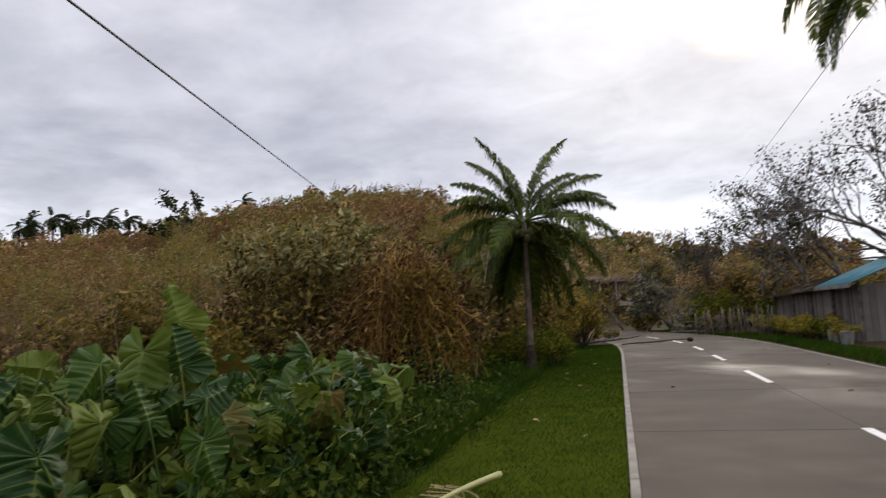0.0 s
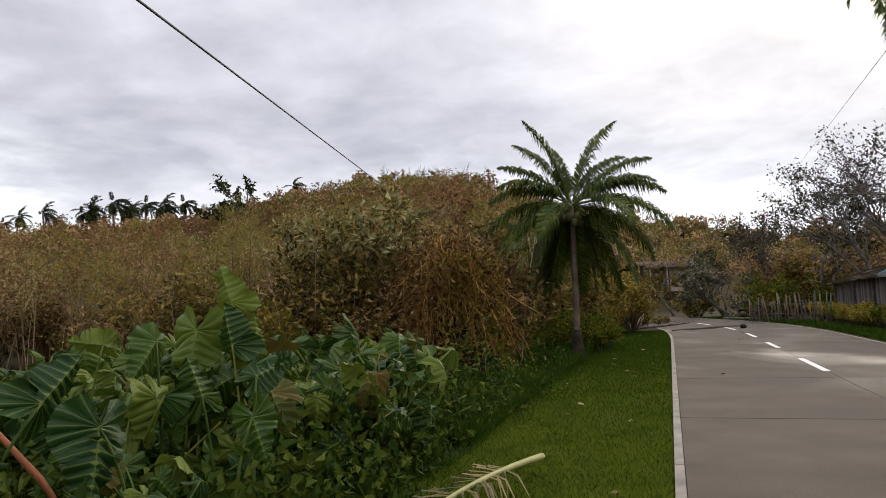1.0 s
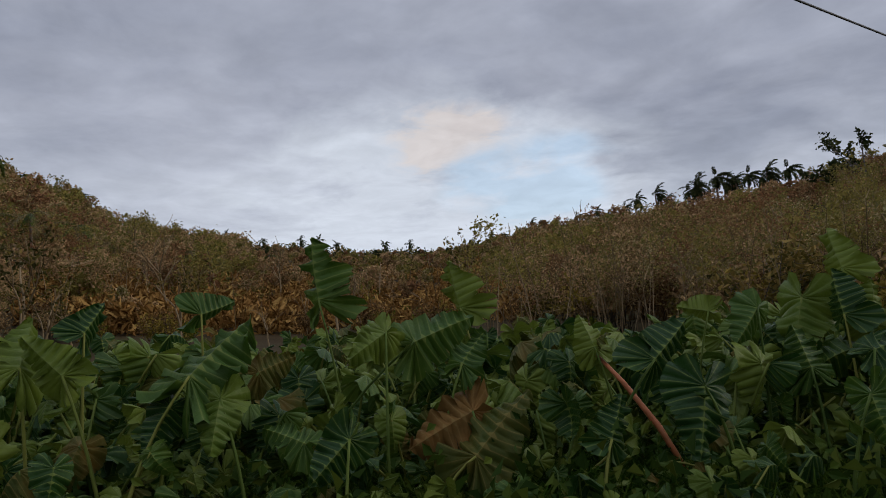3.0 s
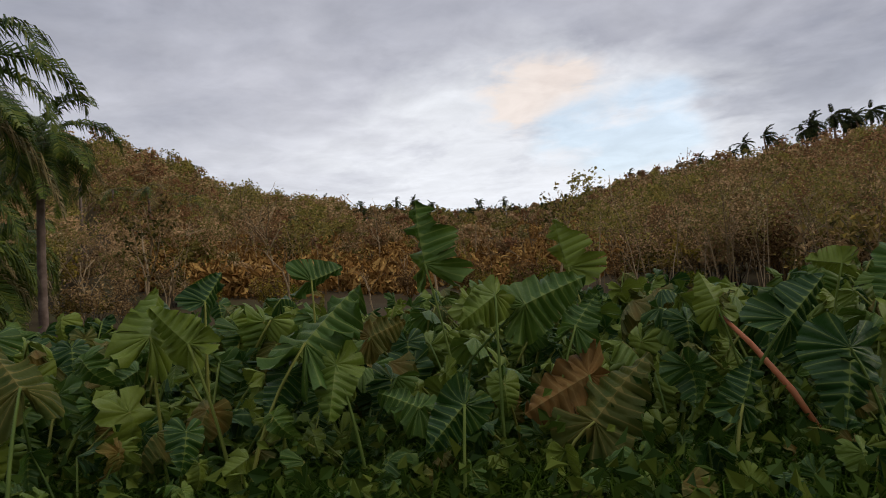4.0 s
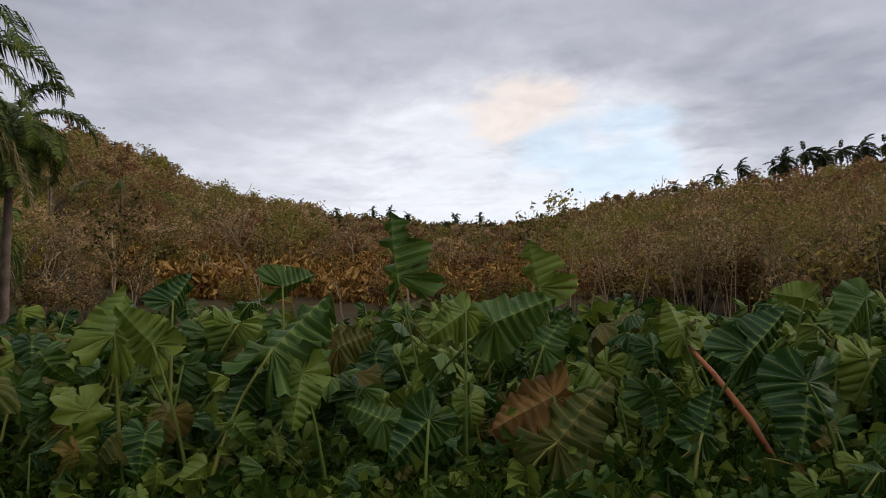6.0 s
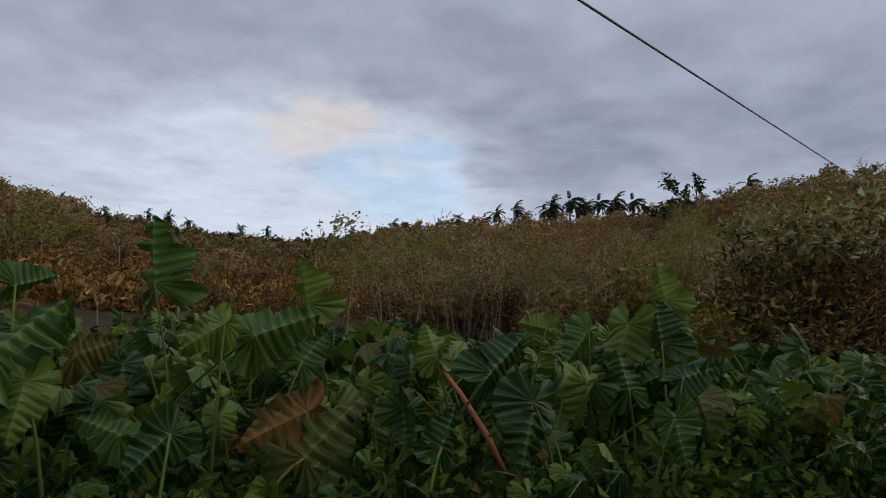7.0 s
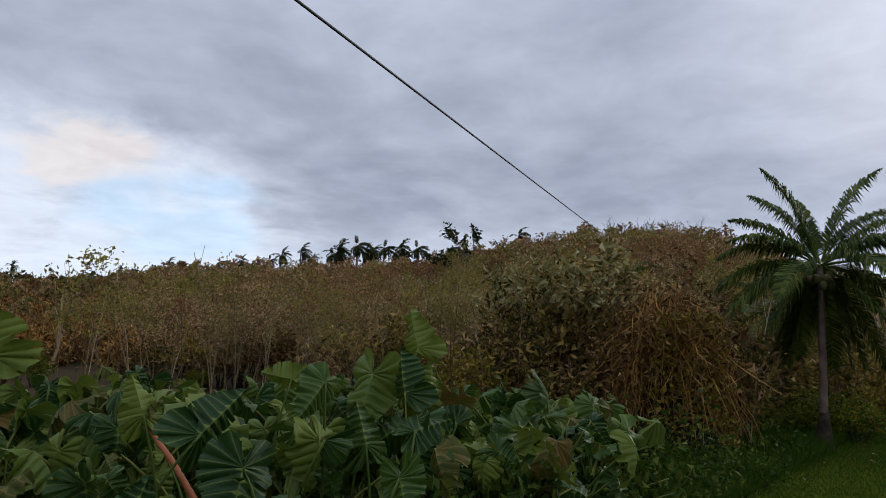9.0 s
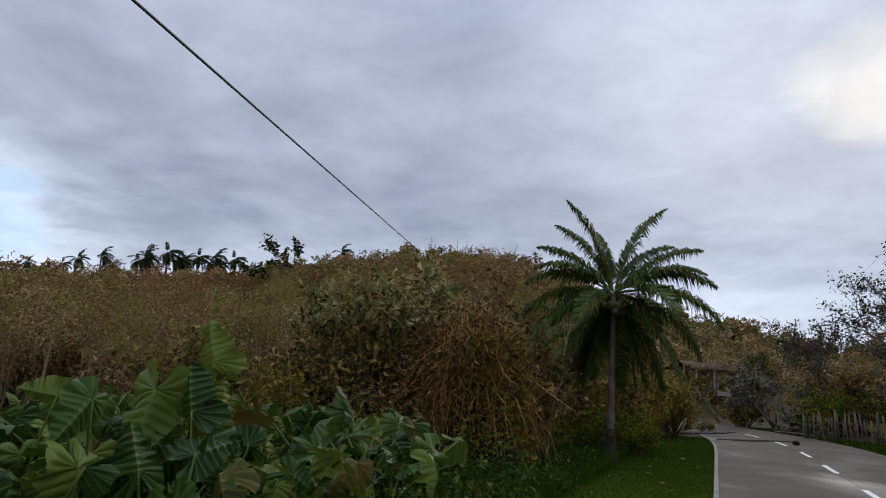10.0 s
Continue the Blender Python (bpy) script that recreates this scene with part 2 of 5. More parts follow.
M_PALE = surface("pale_leaf_back", [(0.14, 0.125, 0.045), (0.25, 0.225, 0.09), (0.36, 0.33, 0.15)], 0.65, 0.8, 4, 0.0, sheer=0.2, per="island", spread=0.6, spec=0.08)
M_RUST = surface("rusty_vine", [(0.116, 0.057, 0.016), (0.247, 0.125, 0.035), (0.395, 0.238, 0.073)], 0.8, 0.8, 4, 0.0, per="island", spread=0.6, spec=0.02)
M_CREEPER = surface("dead_creeper", [(0.055, 0.032, 0.014), (0.125, 0.07, 0.028), (0.22, 0.135, 0.055)], 0.8, 0.8, 4, 0.0, per="island", spread=0.6, spec=0.02)
M_STEM = surface("dry_stem", [(0.10, 0.07, 0.035), (0.2, 0.14, 0.075), (0.3, 0.22, 0.13)], 0.85, 0.6, 4, 0.0, per="island", spread=0.7, spec=0.05)
M_TWIG = surface("grey_twig", [(0.045, 0.036, 0.028), (0.085, 0.07, 0.055), (0.14, 0.115, 0.09)], 0.9, 1.0, 4, 0.2, per="island", spread=0.5, spec=0.15)
M_DARKLEAF = surface("ridge_leaf", [(0.016, 0.023, 0.010), (0.036, 0.047, 0.014), (0.072, 0.072, 0.024)], 0.75, 0.5, 4, 0.0, sheer=0.12, per="island", spread=0.5, spec=0.03)
M_FROND = surface("palm_frond", [(0.022, 0.042, 0.007), (0.049, 0.077, 0.010), (0.112, 0.127, 0.019)], 0.5, 1.5, 4, 0.0, sheer=0.15, per="island", spread=0.6, spec=0.10)
M_FROND_DRY = surface("palm_frond_dry", [(0.06, 0.06, 0.018), (0.13, 0.10, 0.035), (0.21, 0.15, 0.06)], 0.7, 1.5, 4, 0.0, sheer=0.15, per="island", spread=0.6, spec=0.2)
M_TRUNK = surface("palm_trunk", [(0.065, 0.045, 0.035), (0.14, 0.10, 0.078), (0.23, 0.175, 0.14)], 0.9, 3.0, 6, 0.6, 25.0, spec=0.1)
M_BOSS = surface("mossy_root_boss", [(0.016, 0.013, 0.010), (0.04, 0.032, 0.022), (0.075, 0.06, 0.04)], 0.95, 9.0, 7, 0.8, 30.0, spec=0.05)
M_NUT = surface("coconut", [(0.06, 0.07, 0.02), (0.13, 0.12, 0.04), (0.16, 0.11, 0.05)], 0.6, 4.0, per="object", spread=0.6)
M_BARK = surface("bark", [(0.05, 0.042, 0.034), (0.11, 0.095, 0.08), (0.2, 0.18, 0.155)], 0.92, 4.0, 7, 0.5, 30.0, spec=0.15)
M_PLANK = surface("weathered_board", [(0.06, 0.05, 0.045), (0.12, 0.105, 0.095), (0.19, 0.165, 0.15)], 0.9, 3.0, 8, 0.4, 40.0, per="object", spread=0.6, spec=0.15)
M_TEAL = surface("blue_roof_sheet", [(0.03, 0.095, 0.12), (0.045, 0.14, 0.17), (0.07, 0.18, 0.21)], 0.85, 1.5, 7, 0.15, 20.0, spec=0.1)
M_THATCH = surface("thatch", [(0.03, 0.022, 0.015), (0.06, 0.045, 0.03), (0.10, 0.075, 0.05)], 0.95, 5.0, 8, 0.8, 40.0, per="object", spread=0.3, spec=0.1)
M_PLASTER = surface("stained_plaster", [(0.25, 0.2, 0.17), (0.42, 0.35, 0.3), (0.5, 0.44, 0.38)], 0.9, 1.2, 8, 0.3, 30.0)
M_STONE = surface("grey_stone", [(0.09, 0.085, 0.08), (0.17, 0.16, 0.15), (0.25, 0.24, 0.22)], 0.9, 5.0, 8, 0.5, 30.0)
M_RUSTROOF = surface("rusted_roof_sheet", [(0.035, 0.028, 0.025), (0.07, 0.055, 0.048), (0.11, 0.095, 0.088)], 0.95, 1.5, 7, 0.2, 20.0, spec=0.05)
M_SILVER = surface("fallen_tree_leaf", [(0.06, 0.058, 0.03), (0.13, 0.12, 0.07), (0.24, 0.22, 0.15)], 0.6, 1.0, 4, 0.0, sheer=0.15, per="island", spread=0.7)
M_WIRE = surface("black_cable", [(0.012, 0.012, 0.013), (0.02, 0.02, 0.022)], 0.6, 10.0)
# near black: painted shade for hollow and window, the husk's own colour
M_SHADE_HUSK = surface("shade_and_husk", [(0.012, 0.009, 0.006), (0.02, 0.015, 0.01)], 1.0, 4.0)
M_FLOWER = surface("yellow_blossom", [(0.2, 0.15, 0.015), (0.34, 0.24, 0.02), (0.22, 0.2, 0.03)], 0.6, 2.0, 4, 0.0, sheer=0.2, per="island", spread=0.6)
M_WOODCUT = surface("fresh_wood", [(0.25, 0.17, 0.09), (0.4, 0.29, 0.16)], 0.8, 5.0, 7, 0.3, 40.0)


# ---- building blocks ----
def part(name, bm, material, parent=None, label=""):
    """Link a bmesh (or a ready mesh) as one object, under a thing where one is given."""
    if isinstance(bm, bmesh.types.BMesh):
        me = bpy.data.meshes.new(name)
        bm.to_mesh(me)
        bm.free()
    else:
        me = bm
    if not me.materials:
        me.materials.append(material)
    ob = new(name, me)
    if parent:
        ob.parent = parent
    if label:
        ob["label"] = label
    return ob


def mesh_of(name, verts, faces, smooth=False):
    me = bpy.data.meshes.new(name)
    me.from_pydata([tuple(v) for v in verts], [], faces)
    if smooth:
        me.shade_smooth()
    return me


class Soup:
    """Many small loose pieces gathered into one mesh."""

    def __init__(self):
        self.v, self.f, self.n = [], [], 0

    def add(self, verts, faces):
        verts = np.asarray(verts, float)
        self.v.append(verts)
        self.f += [tuple(i + self.n for i in q) for q in faces]
        self.n += len(verts)

    def tube(self, pts, radii, sides=5):
        pts = [Vector(p) for p in pts]
        ring, faces = [], []
        for i, p in enumerate(pts):
            d = (pts[min(i + 1, len(pts) - 1)] - pts[max(i - 1, 0)])
            if d.length < 1e-9:
                d = Vector((0, 0, 1))
            d.normalize()
            a = d.orthogonal().normalized() if abs(d.z) < 0.9 else d.cross(Vector((1, 0, 0))).normalized()
            if abs(d.z) < 0.9:
                a = d.cross(Vector((0, 0, 1))).normalized()
            b = d.cross(a)
            r = radii[i] if hasattr(radii, "__len__") else radii
            for k in range(sides):
                t = 2 * math.pi * k / sides
                ring.append(p + (a * math.cos(t) + b * math.sin(t)) * r)
        for i in range(len(pts) - 1):
            for k in range(sides):
                j = (k + 1) % sides
                faces.append((i * sides + k, i * sides + j, (i + 1) * sides + j, (i + 1) * sides + k))
        faces.append(tuple(range(sides - 1, -1, -1)))
        faces.append(tuple(range((len(pts) - 1) * sides, len(pts) * sides)))
        self.add(ring, faces)

    def leaves(self, centres, size, rng, upright=0.0, slim=0.55, fold=0.25):
        """Pointed, folded leaves at the given places, turned at random; size may be one per leaf."""
        c = np.asarray(centres, float)
        n = len(c)
        if not n:
            return
        s = np.broadcast_to(np.asarray(size, float), (n,))[:, None] * rng.uniform(0.6, 1.35, (n, 1))
        ax = rng.normal(size=(n, 3))
        ax[:, 2] += upright
        ax /= np.linalg.norm(ax, axis=1)[:, None]
        sd = np.cross(ax, rng.normal(size=(n, 3)))
        sd /= np.linalg.norm(sd, axis=1)[:, None] + 1e-9
        nm = np.cross(ax, sd)
        w = slim * s * rng.uniform(0.7, 1.3, (n, 1))
        a, t = c - ax * s * 0.5, c + ax * s * 0.5
        l = c - ax * s * 0.08 + sd * w * 0.5 + nm * s * fold
        r = c - ax * s * 0.08 - sd * w * 0.5 + nm * s * fold
        v = np.stack([a, l, t, r], 1).reshape(-1, 3)
        self.v.append(v)
        k = self.n
        for i in range(n):
            q = k + 4 * i
            self.f.append((q, q + 1, q + 2))
            self.f.append((q, q + 2, q + 3))
        self.n += 4 * n

    def mesh(self, name, smooth=False):
        me = bpy.data.meshes.new(name)
        v = np.concatenate(self.v) if self.v else np.zeros((0, 3))
        me.from_pydata(v.tolist(), [], self.f)
        if smooth:
            me.shade_smooth()
        return me


def thing(name, place, label, category, group="", turn=0.0, scale=1.0):
    ob = new(name)
    ob.empty_display_size = 0.2
    ob.matrix_world = Matrix.Translation(place) @ pose(0, 0, 0, 0, 0, turn) @ Matrix.Scale(scale, 4)
    return tagged(ob, label, category, group)


# ---- the lie of the land ----
SKYLINE = [(-180, 1.0, 220), (-60, 1.5, 200), (-35, 2.6, 170), (-24, 3.6, 165), (-18, 4.4, 170), (-14, 5.2, 175), (-8, 6.7, 185), (-2, 8.2, 195), (2, 9.1, 200), (6, 9.6, 205),
           (10, 9.4, 212), (14, 8.7, 225), (19, 8.0, 240), (25, 6.7, 262), (32, 6.0, 280), (39, 5.7, 300), (45, 4.9, 320), (52, 3.9, 340), (58, 3.9, 350),
           (66, 4.7, 330), (72, 5.2, 290), (77, 6.1, 250), (82, 8.5, 215), (86, 9.8, 195), (100, 10.0, 180), (125, 6.0, 180), (180, 1.0, 220)]
FOOT = [(-180, 90), (-40, 90), (-22, 85), (-8, 62), (-2, 34), (6, 30), (40, 34), (60, 40), (80, 34), (100, 32), (140, 60), (180, 90)]


def lie(az, table, col):
    for a, b in zip(table, table[1:]):
        if a[0] <= az <= b[0]:
            k = (az - a[0]) / (b[0] - a[0])
            k = k * k * (3 - 2 * k)
            return a[col] * (1 - k) + b[col] * k
    return table[-1][col]


AZ_STEPS = [i * 0.5 - 180 for i in range(721)]
LIE_EL = np.array([lie(a, SKYLINE, 1) for a in AZ_STEPS])
LIE_D = np.array([lie(a, SKYLINE, 2) for a in AZ_STEPS])
LIE_F = np.array([lie(a, FOOT, 1) for a in AZ_STEPS])
ROAD_TURN = 14.5
RU = Vector((math.sin(radians(ROAD_TURN)), math.cos(radians(ROAD_TURN)), 0))
RN = Vector((RU.y, -RU.x, 0))
LANE = 2.92


def ground(x, y):
    r = math.hypot(x, y)
    az = math.degrees(math.atan2(-x, y))
    top = np.interp(az, AZ_STEPS, LIE_EL)
    d = np.interp(az, AZ_STEPS, LIE_D)
    foot = np.interp(az, AZ_STEPS, LIE_F)
    high = d * math.tan(radians(top)) + EYE
    if r <= foot:
        h = 0.0
    elif r <= d:
        s = (r - foot) / (d - foot)
        h = high * (s ** 1.12)
    else:
        h = high * math.exp(-((r - d) / 90.0) ** 2)
    rough = min(1.0, max(0.0, (r - 24) / 40)) * min(1.0, max(0.0, (900 - r) / 300))
    h += rough * 1.3 * noise.noise(Vector((x * 0.035, y * 0.035, 0.3))) * min(1, h / 4 + 0.15)
    # the planted field lies a hand's breadth below the road, behind the grass verge
    side = -(x * RN.x + y * RN.y)
    dip = min(1.0, max(0.0, (side - 2.2) / 1.6)) * min(1.0, max(0.0, (60 - r) / 20))
    return h - 0.055 - 0.16 * dip + 0.05 * dip * noise.noise(Vector((x * 0.5, y * 0.5, 2.0)))


def build_ground():
    radii = [0.0] + [0.6 * (3000 / 0.6) ** (i / 150) for i in range(151)]
    azs = [math.radians(a) for a in range(-180, 180)]
    verts, faces = [(0, 0, ground(0.01, 0.01))], []
    for r in radii[1:]:
        for a in azs:
            x, y = -math.sin(a) * r, math.cos(a) * r
            verts.append((x, y, ground(x, y)))
    n = len(azs)
    for k in range(n):
        faces.append((0, 1 + k, 1 + (k + 1) % n))
    for i in range(len(radii) - 2):
        for k in range(n):
            j = (k + 1) % n
            faces.append((1 + i * n + k, 1 + (i + 1) * n + k, 1 + (i + 1) * n + j, 1 + i * n + j))
    me = mesh_of("ground", verts, faces, True)
    ob = part("ground", me, M_SOIL)
    tagged(ob, "brown soil and leaf litter rising into a long hill", "ground", kind="structure")


build_ground()


# the road runs straight, then bends left behind the fallen branches
def road_point(s, side):
    """s metres along the road's left edge from the camera, side metres to the right of it."""
    bend, reach = 24.0, 32.0
    if s <= bend:
        p, turn = RU * s, radians(ROAD_TURN)
    else:
        p, turn, step = RU * bend, radians(ROAD_TURN), 0.5
        k = bend
        while k < s:
            d = min(step, s - k)
            f = min(1.0, (k - bend) / reach)
            turn = radians(ROAD_TURN) - radians(26) * f * f * (3 - 2 * f)
            p = p + Vector((math.sin(turn), math.cos(turn), 0)) * d
            k += d
    right = Vector((math.cos(turn), -math.sin(turn), 0))
    return p + right * side


def strip(name, s0, s1, side0, side1, z, thick, material, step=1.5, parent=None, label=""):
    n = max(1, int((s1 - s0) / step))
    verts, faces = [], []
    for i in range(n + 1):
        s = s0 + (s1 - s0) * i / n
        a, b = road_point(s, side0), road_point(s, side1)
        for p in (a, b):
            verts.append((p.x, p.y, z))
        for p in (a, b):
            verts.append((p.x, p.y, z - thick))
    for i in range(n):
        q, w = 4 * i, 4 * i + 4
        faces += [(q, q + 1, w + 1, w), (q, w, w + 2, q + 2), (q + 1, q + 3, w + 3, w + 1)]
    faces += [(0, 2, 3, 1), (4 * n, 4 * n + 1, 4 * n + 3, 4 * n + 2)]
    return part(name, mesh_of(name, verts, faces), material, parent, label)


def concrete():
    m = surface("road_concrete", [(0.047, 0.034, 0.022), (0.072, 0.054, 0.037), (0.10, 0.077, 0.054)], 0.75, 0.9, 9, 0.25, 60.0, big_scale=0.25, big=(0.058, 0.043, 0.03))
    nt = m.node_tree
    b = nt.nodes["Principled BSDF"]
    # rain film lying in long shallow hollows along the lane
    pos = nt.nodes.new("ShaderNodeNewGeometry")
    mp = nt.nodes.new("ShaderNodeMapping")
    mp.inputs["Rotation"].default_value = (0, 0, radians(ROAD_TURN))
    mp.inputs["Scale"].default_value = (0.28, 0.16, 1)
    nt.links.new(pos.outputs["Position"], mp.inputs["Vector"])
    nz = nt.nodes.new("ShaderNodeTexNoise")
    nz.inputs["Scale"].default_value, nz.inputs["Detail"].default_value, nz.inputs["Distortion"].default_value = 1.0, 5, 0.4
    nt.links.new(mp.outputs[0], nz.inputs["Vector"])
    mr = nt.nodes.new("ShaderNodeMapRange")
    mr.inputs["From Min"].default_value, mr.inputs["From Max"].default_value = 0.52, 0.70
    mr.inputs["To Min"].default_value, mr.inputs["To Max"].default_value = 0.92, 0.55
    nt.links.new(nz.outputs["Fac"], mr.inputs["Value"])
    nt.links.new(mr.outputs[0], b.inputs["Roughness"])
    b.inputs["Specular IOR Level"].default_value = 0.3
    return m


M_ROAD = concrete()
M_KERB = surface("kerb_concrete", [(0.13, 0.112, 0.088), (0.21, 0.185, 0.15), (0.29, 0.26, 0.215)], 0.85, 4.0, 8, 0.4, 50.0)
M_PAINT = surface("road_paint", [(0.42, 0.41, 0.38), (0.62, 0.6, 0.56), (0.72, 0.7, 0.66)], 0.7, 9.0, 8, 0.2, 60.0)
M_TAR = surface("joint_tar", [(0.02, 0.02, 0.02), (0.04, 0.038, 0.035)], 0.7, 6.0)


def build_road():
    road = new("road")
    tagged(road, "worn grey concrete two-lane road, damp in patches", "road", kind="structure")
    # slabs poured lane by lane, with narrow open joints between them
    for lane in (0, 1):
        s = -12.8
        while s < 92:
            a, b = lane * LANE + 0.012, (lane + 1) * LANE - 0.012
            strip("slab", s + 0.012, s + 4.5 - 0.012, a + (0.085 if lane == 0 else 0), b - (0.085 if lane else 0), 0.0, 0.2, M_ROAD, 1.5, road)
            s += 4.5
    strip("joint_filler", -14, 92, LANE - 0.012, LANE + 0.012, -0.006, 0.1, M_TAR, 1.5, road, "dark tar-filled centre joint")
    for side, nm in ((0.0, "edge_kerb"), (2 * LANE - 0.11, "edge_kerb")):
        s = -14.0
        while s < 92:
            strip(nm, s + 0.01, s + 3.0 - 0.01, side - 0.0, side + 0.09, 0.012, 0.2, M_KERB, 1.0, road)
            s += 3.0
    for s0, s1 in ((-2.6, 0.1), (3.2, 6.0), (7.0, 9.75), (15.3, 18.1), (21.6, 24.0), (26.9, 29.3), (32.4, 34.8), (38.0, 40.5)):
        strip("lane_dash", s0, s1, LANE - 0.065, LANE + 0.065, 0.004, 0.004, M_PAINT, 1.0, road, "scuffed white lane dash")


# ---- palms ----
def frond(soup, base, heading, rise, length, droop, rng, leaflets=46, leaf=0.72, sweep=0.0, ragged=0.1, twist=0.0, coarse=1.0):
    """One feather leaf: an arching rachis with drooping leaflets down both sides."""
    n = 12
    h = radians(heading)
    out = Vector((-math.sin(h), math.cos(h), 0))
    pts, p, ang = [], Vector(base), radians(rise)
    for i in range(n + 1):
        pts.append(p.copy())
        ang -= radians(droop) / n * (0.4 + 1.2 * i / n)
        side = out.cross(Vector((0, 0, 1))) * sweep * (i / n) ** 2
        p = p + (out * math.cos(ang) + Vector((0, 0, math.sin(ang))) + side).normalized() * length / n
    soup.tube(pts, [length * 0.011 * (1 - 0.85 * i / n) + 0.003 for i in range(n + 1)], 4)
    right0 = out.cross(Vector((0, 0, 1)))
    V, F = [], []
    for i in range(leaflets):
        t = 0.13 + 0.87 * (i + rng.uniform(-0.3, 0.3)) / leaflets
        k = min(n - 1, int(t * n))
        q = pts[k].lerp(pts[k + 1], t * n - k)
        d = (pts[k + 1] - pts[k]).normalized()
        right = (right0 + d.cross(Vector((0, 0, 1))) * 0.2).normalized()
        upn = right.cross(d)
        ln = leaf * length / 2.6 * (math.sin(math.pi * min(1, 0.18 + t * 0.80)) ** 0.7) * rng.uniform(0.75, 1.15)
        for sgn in (-1, 1):
            if rng.random() < ragged:
                continue
            tw = twist + rng.uniform(-0.2, 0.2)
            way = (right * sgn * 0.85 + d * 0.62 + upn * (0.18 + tw * sgn)).normalized()
            m1 = q + way * ln * 0.5
            tip = q + way * ln * 0.78 + Vector((0, 0, -1)) * ln * rng.uniform(0.2, 0.6)
            wd = d * (0.016 * length / 2.6 + 0.008) * coarse
            j = len(V)
            V += [q - wd * 0.5, q + wd * 0.5, m1 - wd * 0.75, m1 + wd * 0.75, tip]
            F += [(j, j + 1, j + 3, j + 2), (j + 2, j + 3, j + 4)]
    soup.add(V, F)


def palm(name, place, height, fronds, rng, label, group="", radius=0.15, lean=(0, 0), leaflets=46, nuts=0, dry=(), material=None, sway=0.1, coarse=1.0):
    t = thing(name, place, label, "palm tree", group)
    s = Soup()
    pts, rad = [], []
    n = 26 if height > 2.5 and radius > 0.12 else 10
    for i in range(n + 1):
        k = i / n
        pts.append((lean[0] * k * k + sway * math.sin(k * 3) * 0.3, lean[1] * k * k, height * k - 0.15 * (1 - k)))
        rad.append(radius * (1 - 0.35 * k) * (1.55 - 0.55 * min(1, k * 6)) * (1.04 if i % 2 else 0.97))
    s.tube(pts, rad, 9)
    part("trunk", s.mesh("trunk", True), M_TRUNK, t)
    top = Vector(pts[-1])
    if nuts > 6:
        b = Soup()
        b.tube([Vector((0, 0, -0.15)), Vector((0.01, 0, 0.08)), Vector((-0.015, 0.01, 0.25)), Vector((0.015, 0, 0.45)), Vector((0.02, 0, 0.7)), Vector((0.025, 0, 0.9))], [radius * 2.5, radius * 2.1, radius * 1.95, radius * 1.6, radius * 1.3, radius * 1.0], 13)
        part("root_boss", b.mesh("root_boss", True), M_BOSS, t, "dark mossy swollen foot")
    for i, (heading, rise, length, droop) in enumerate(fronds):
        f = Soup()
        base = top + Vector((-math.sin(radians(heading)) * radius * 0.6, math.cos(radians(heading)) * radius * 0.6, 0.02 + max(0, rise) * 0.002))
        frond(f, base, heading, rise, length, droop, rng, leaflets, sweep=rng.uniform(-0.12, 0.12), coarse=coarse)
        part("frond", f.mesh("frond"), M_FROND_DRY if i in dry else (material or M_FROND), t)
    for i in range(nuts):
        b = bmesh.new()
        bmesh.ops.create_icosphere(b, subdivisions=2, radius=0.105)
        a = i * 2.4
        for v in b.verts:
            v.co.z *= 1.18
            v.co += top + Vector((math.cos(a) * 0.24, math.sin(a) * 0.24, -0.16 - 0.16 * (i % 3)))
        for f in b.faces:
            f.smooth = True
        part("coconut", b, M_NUT, t)
    return t


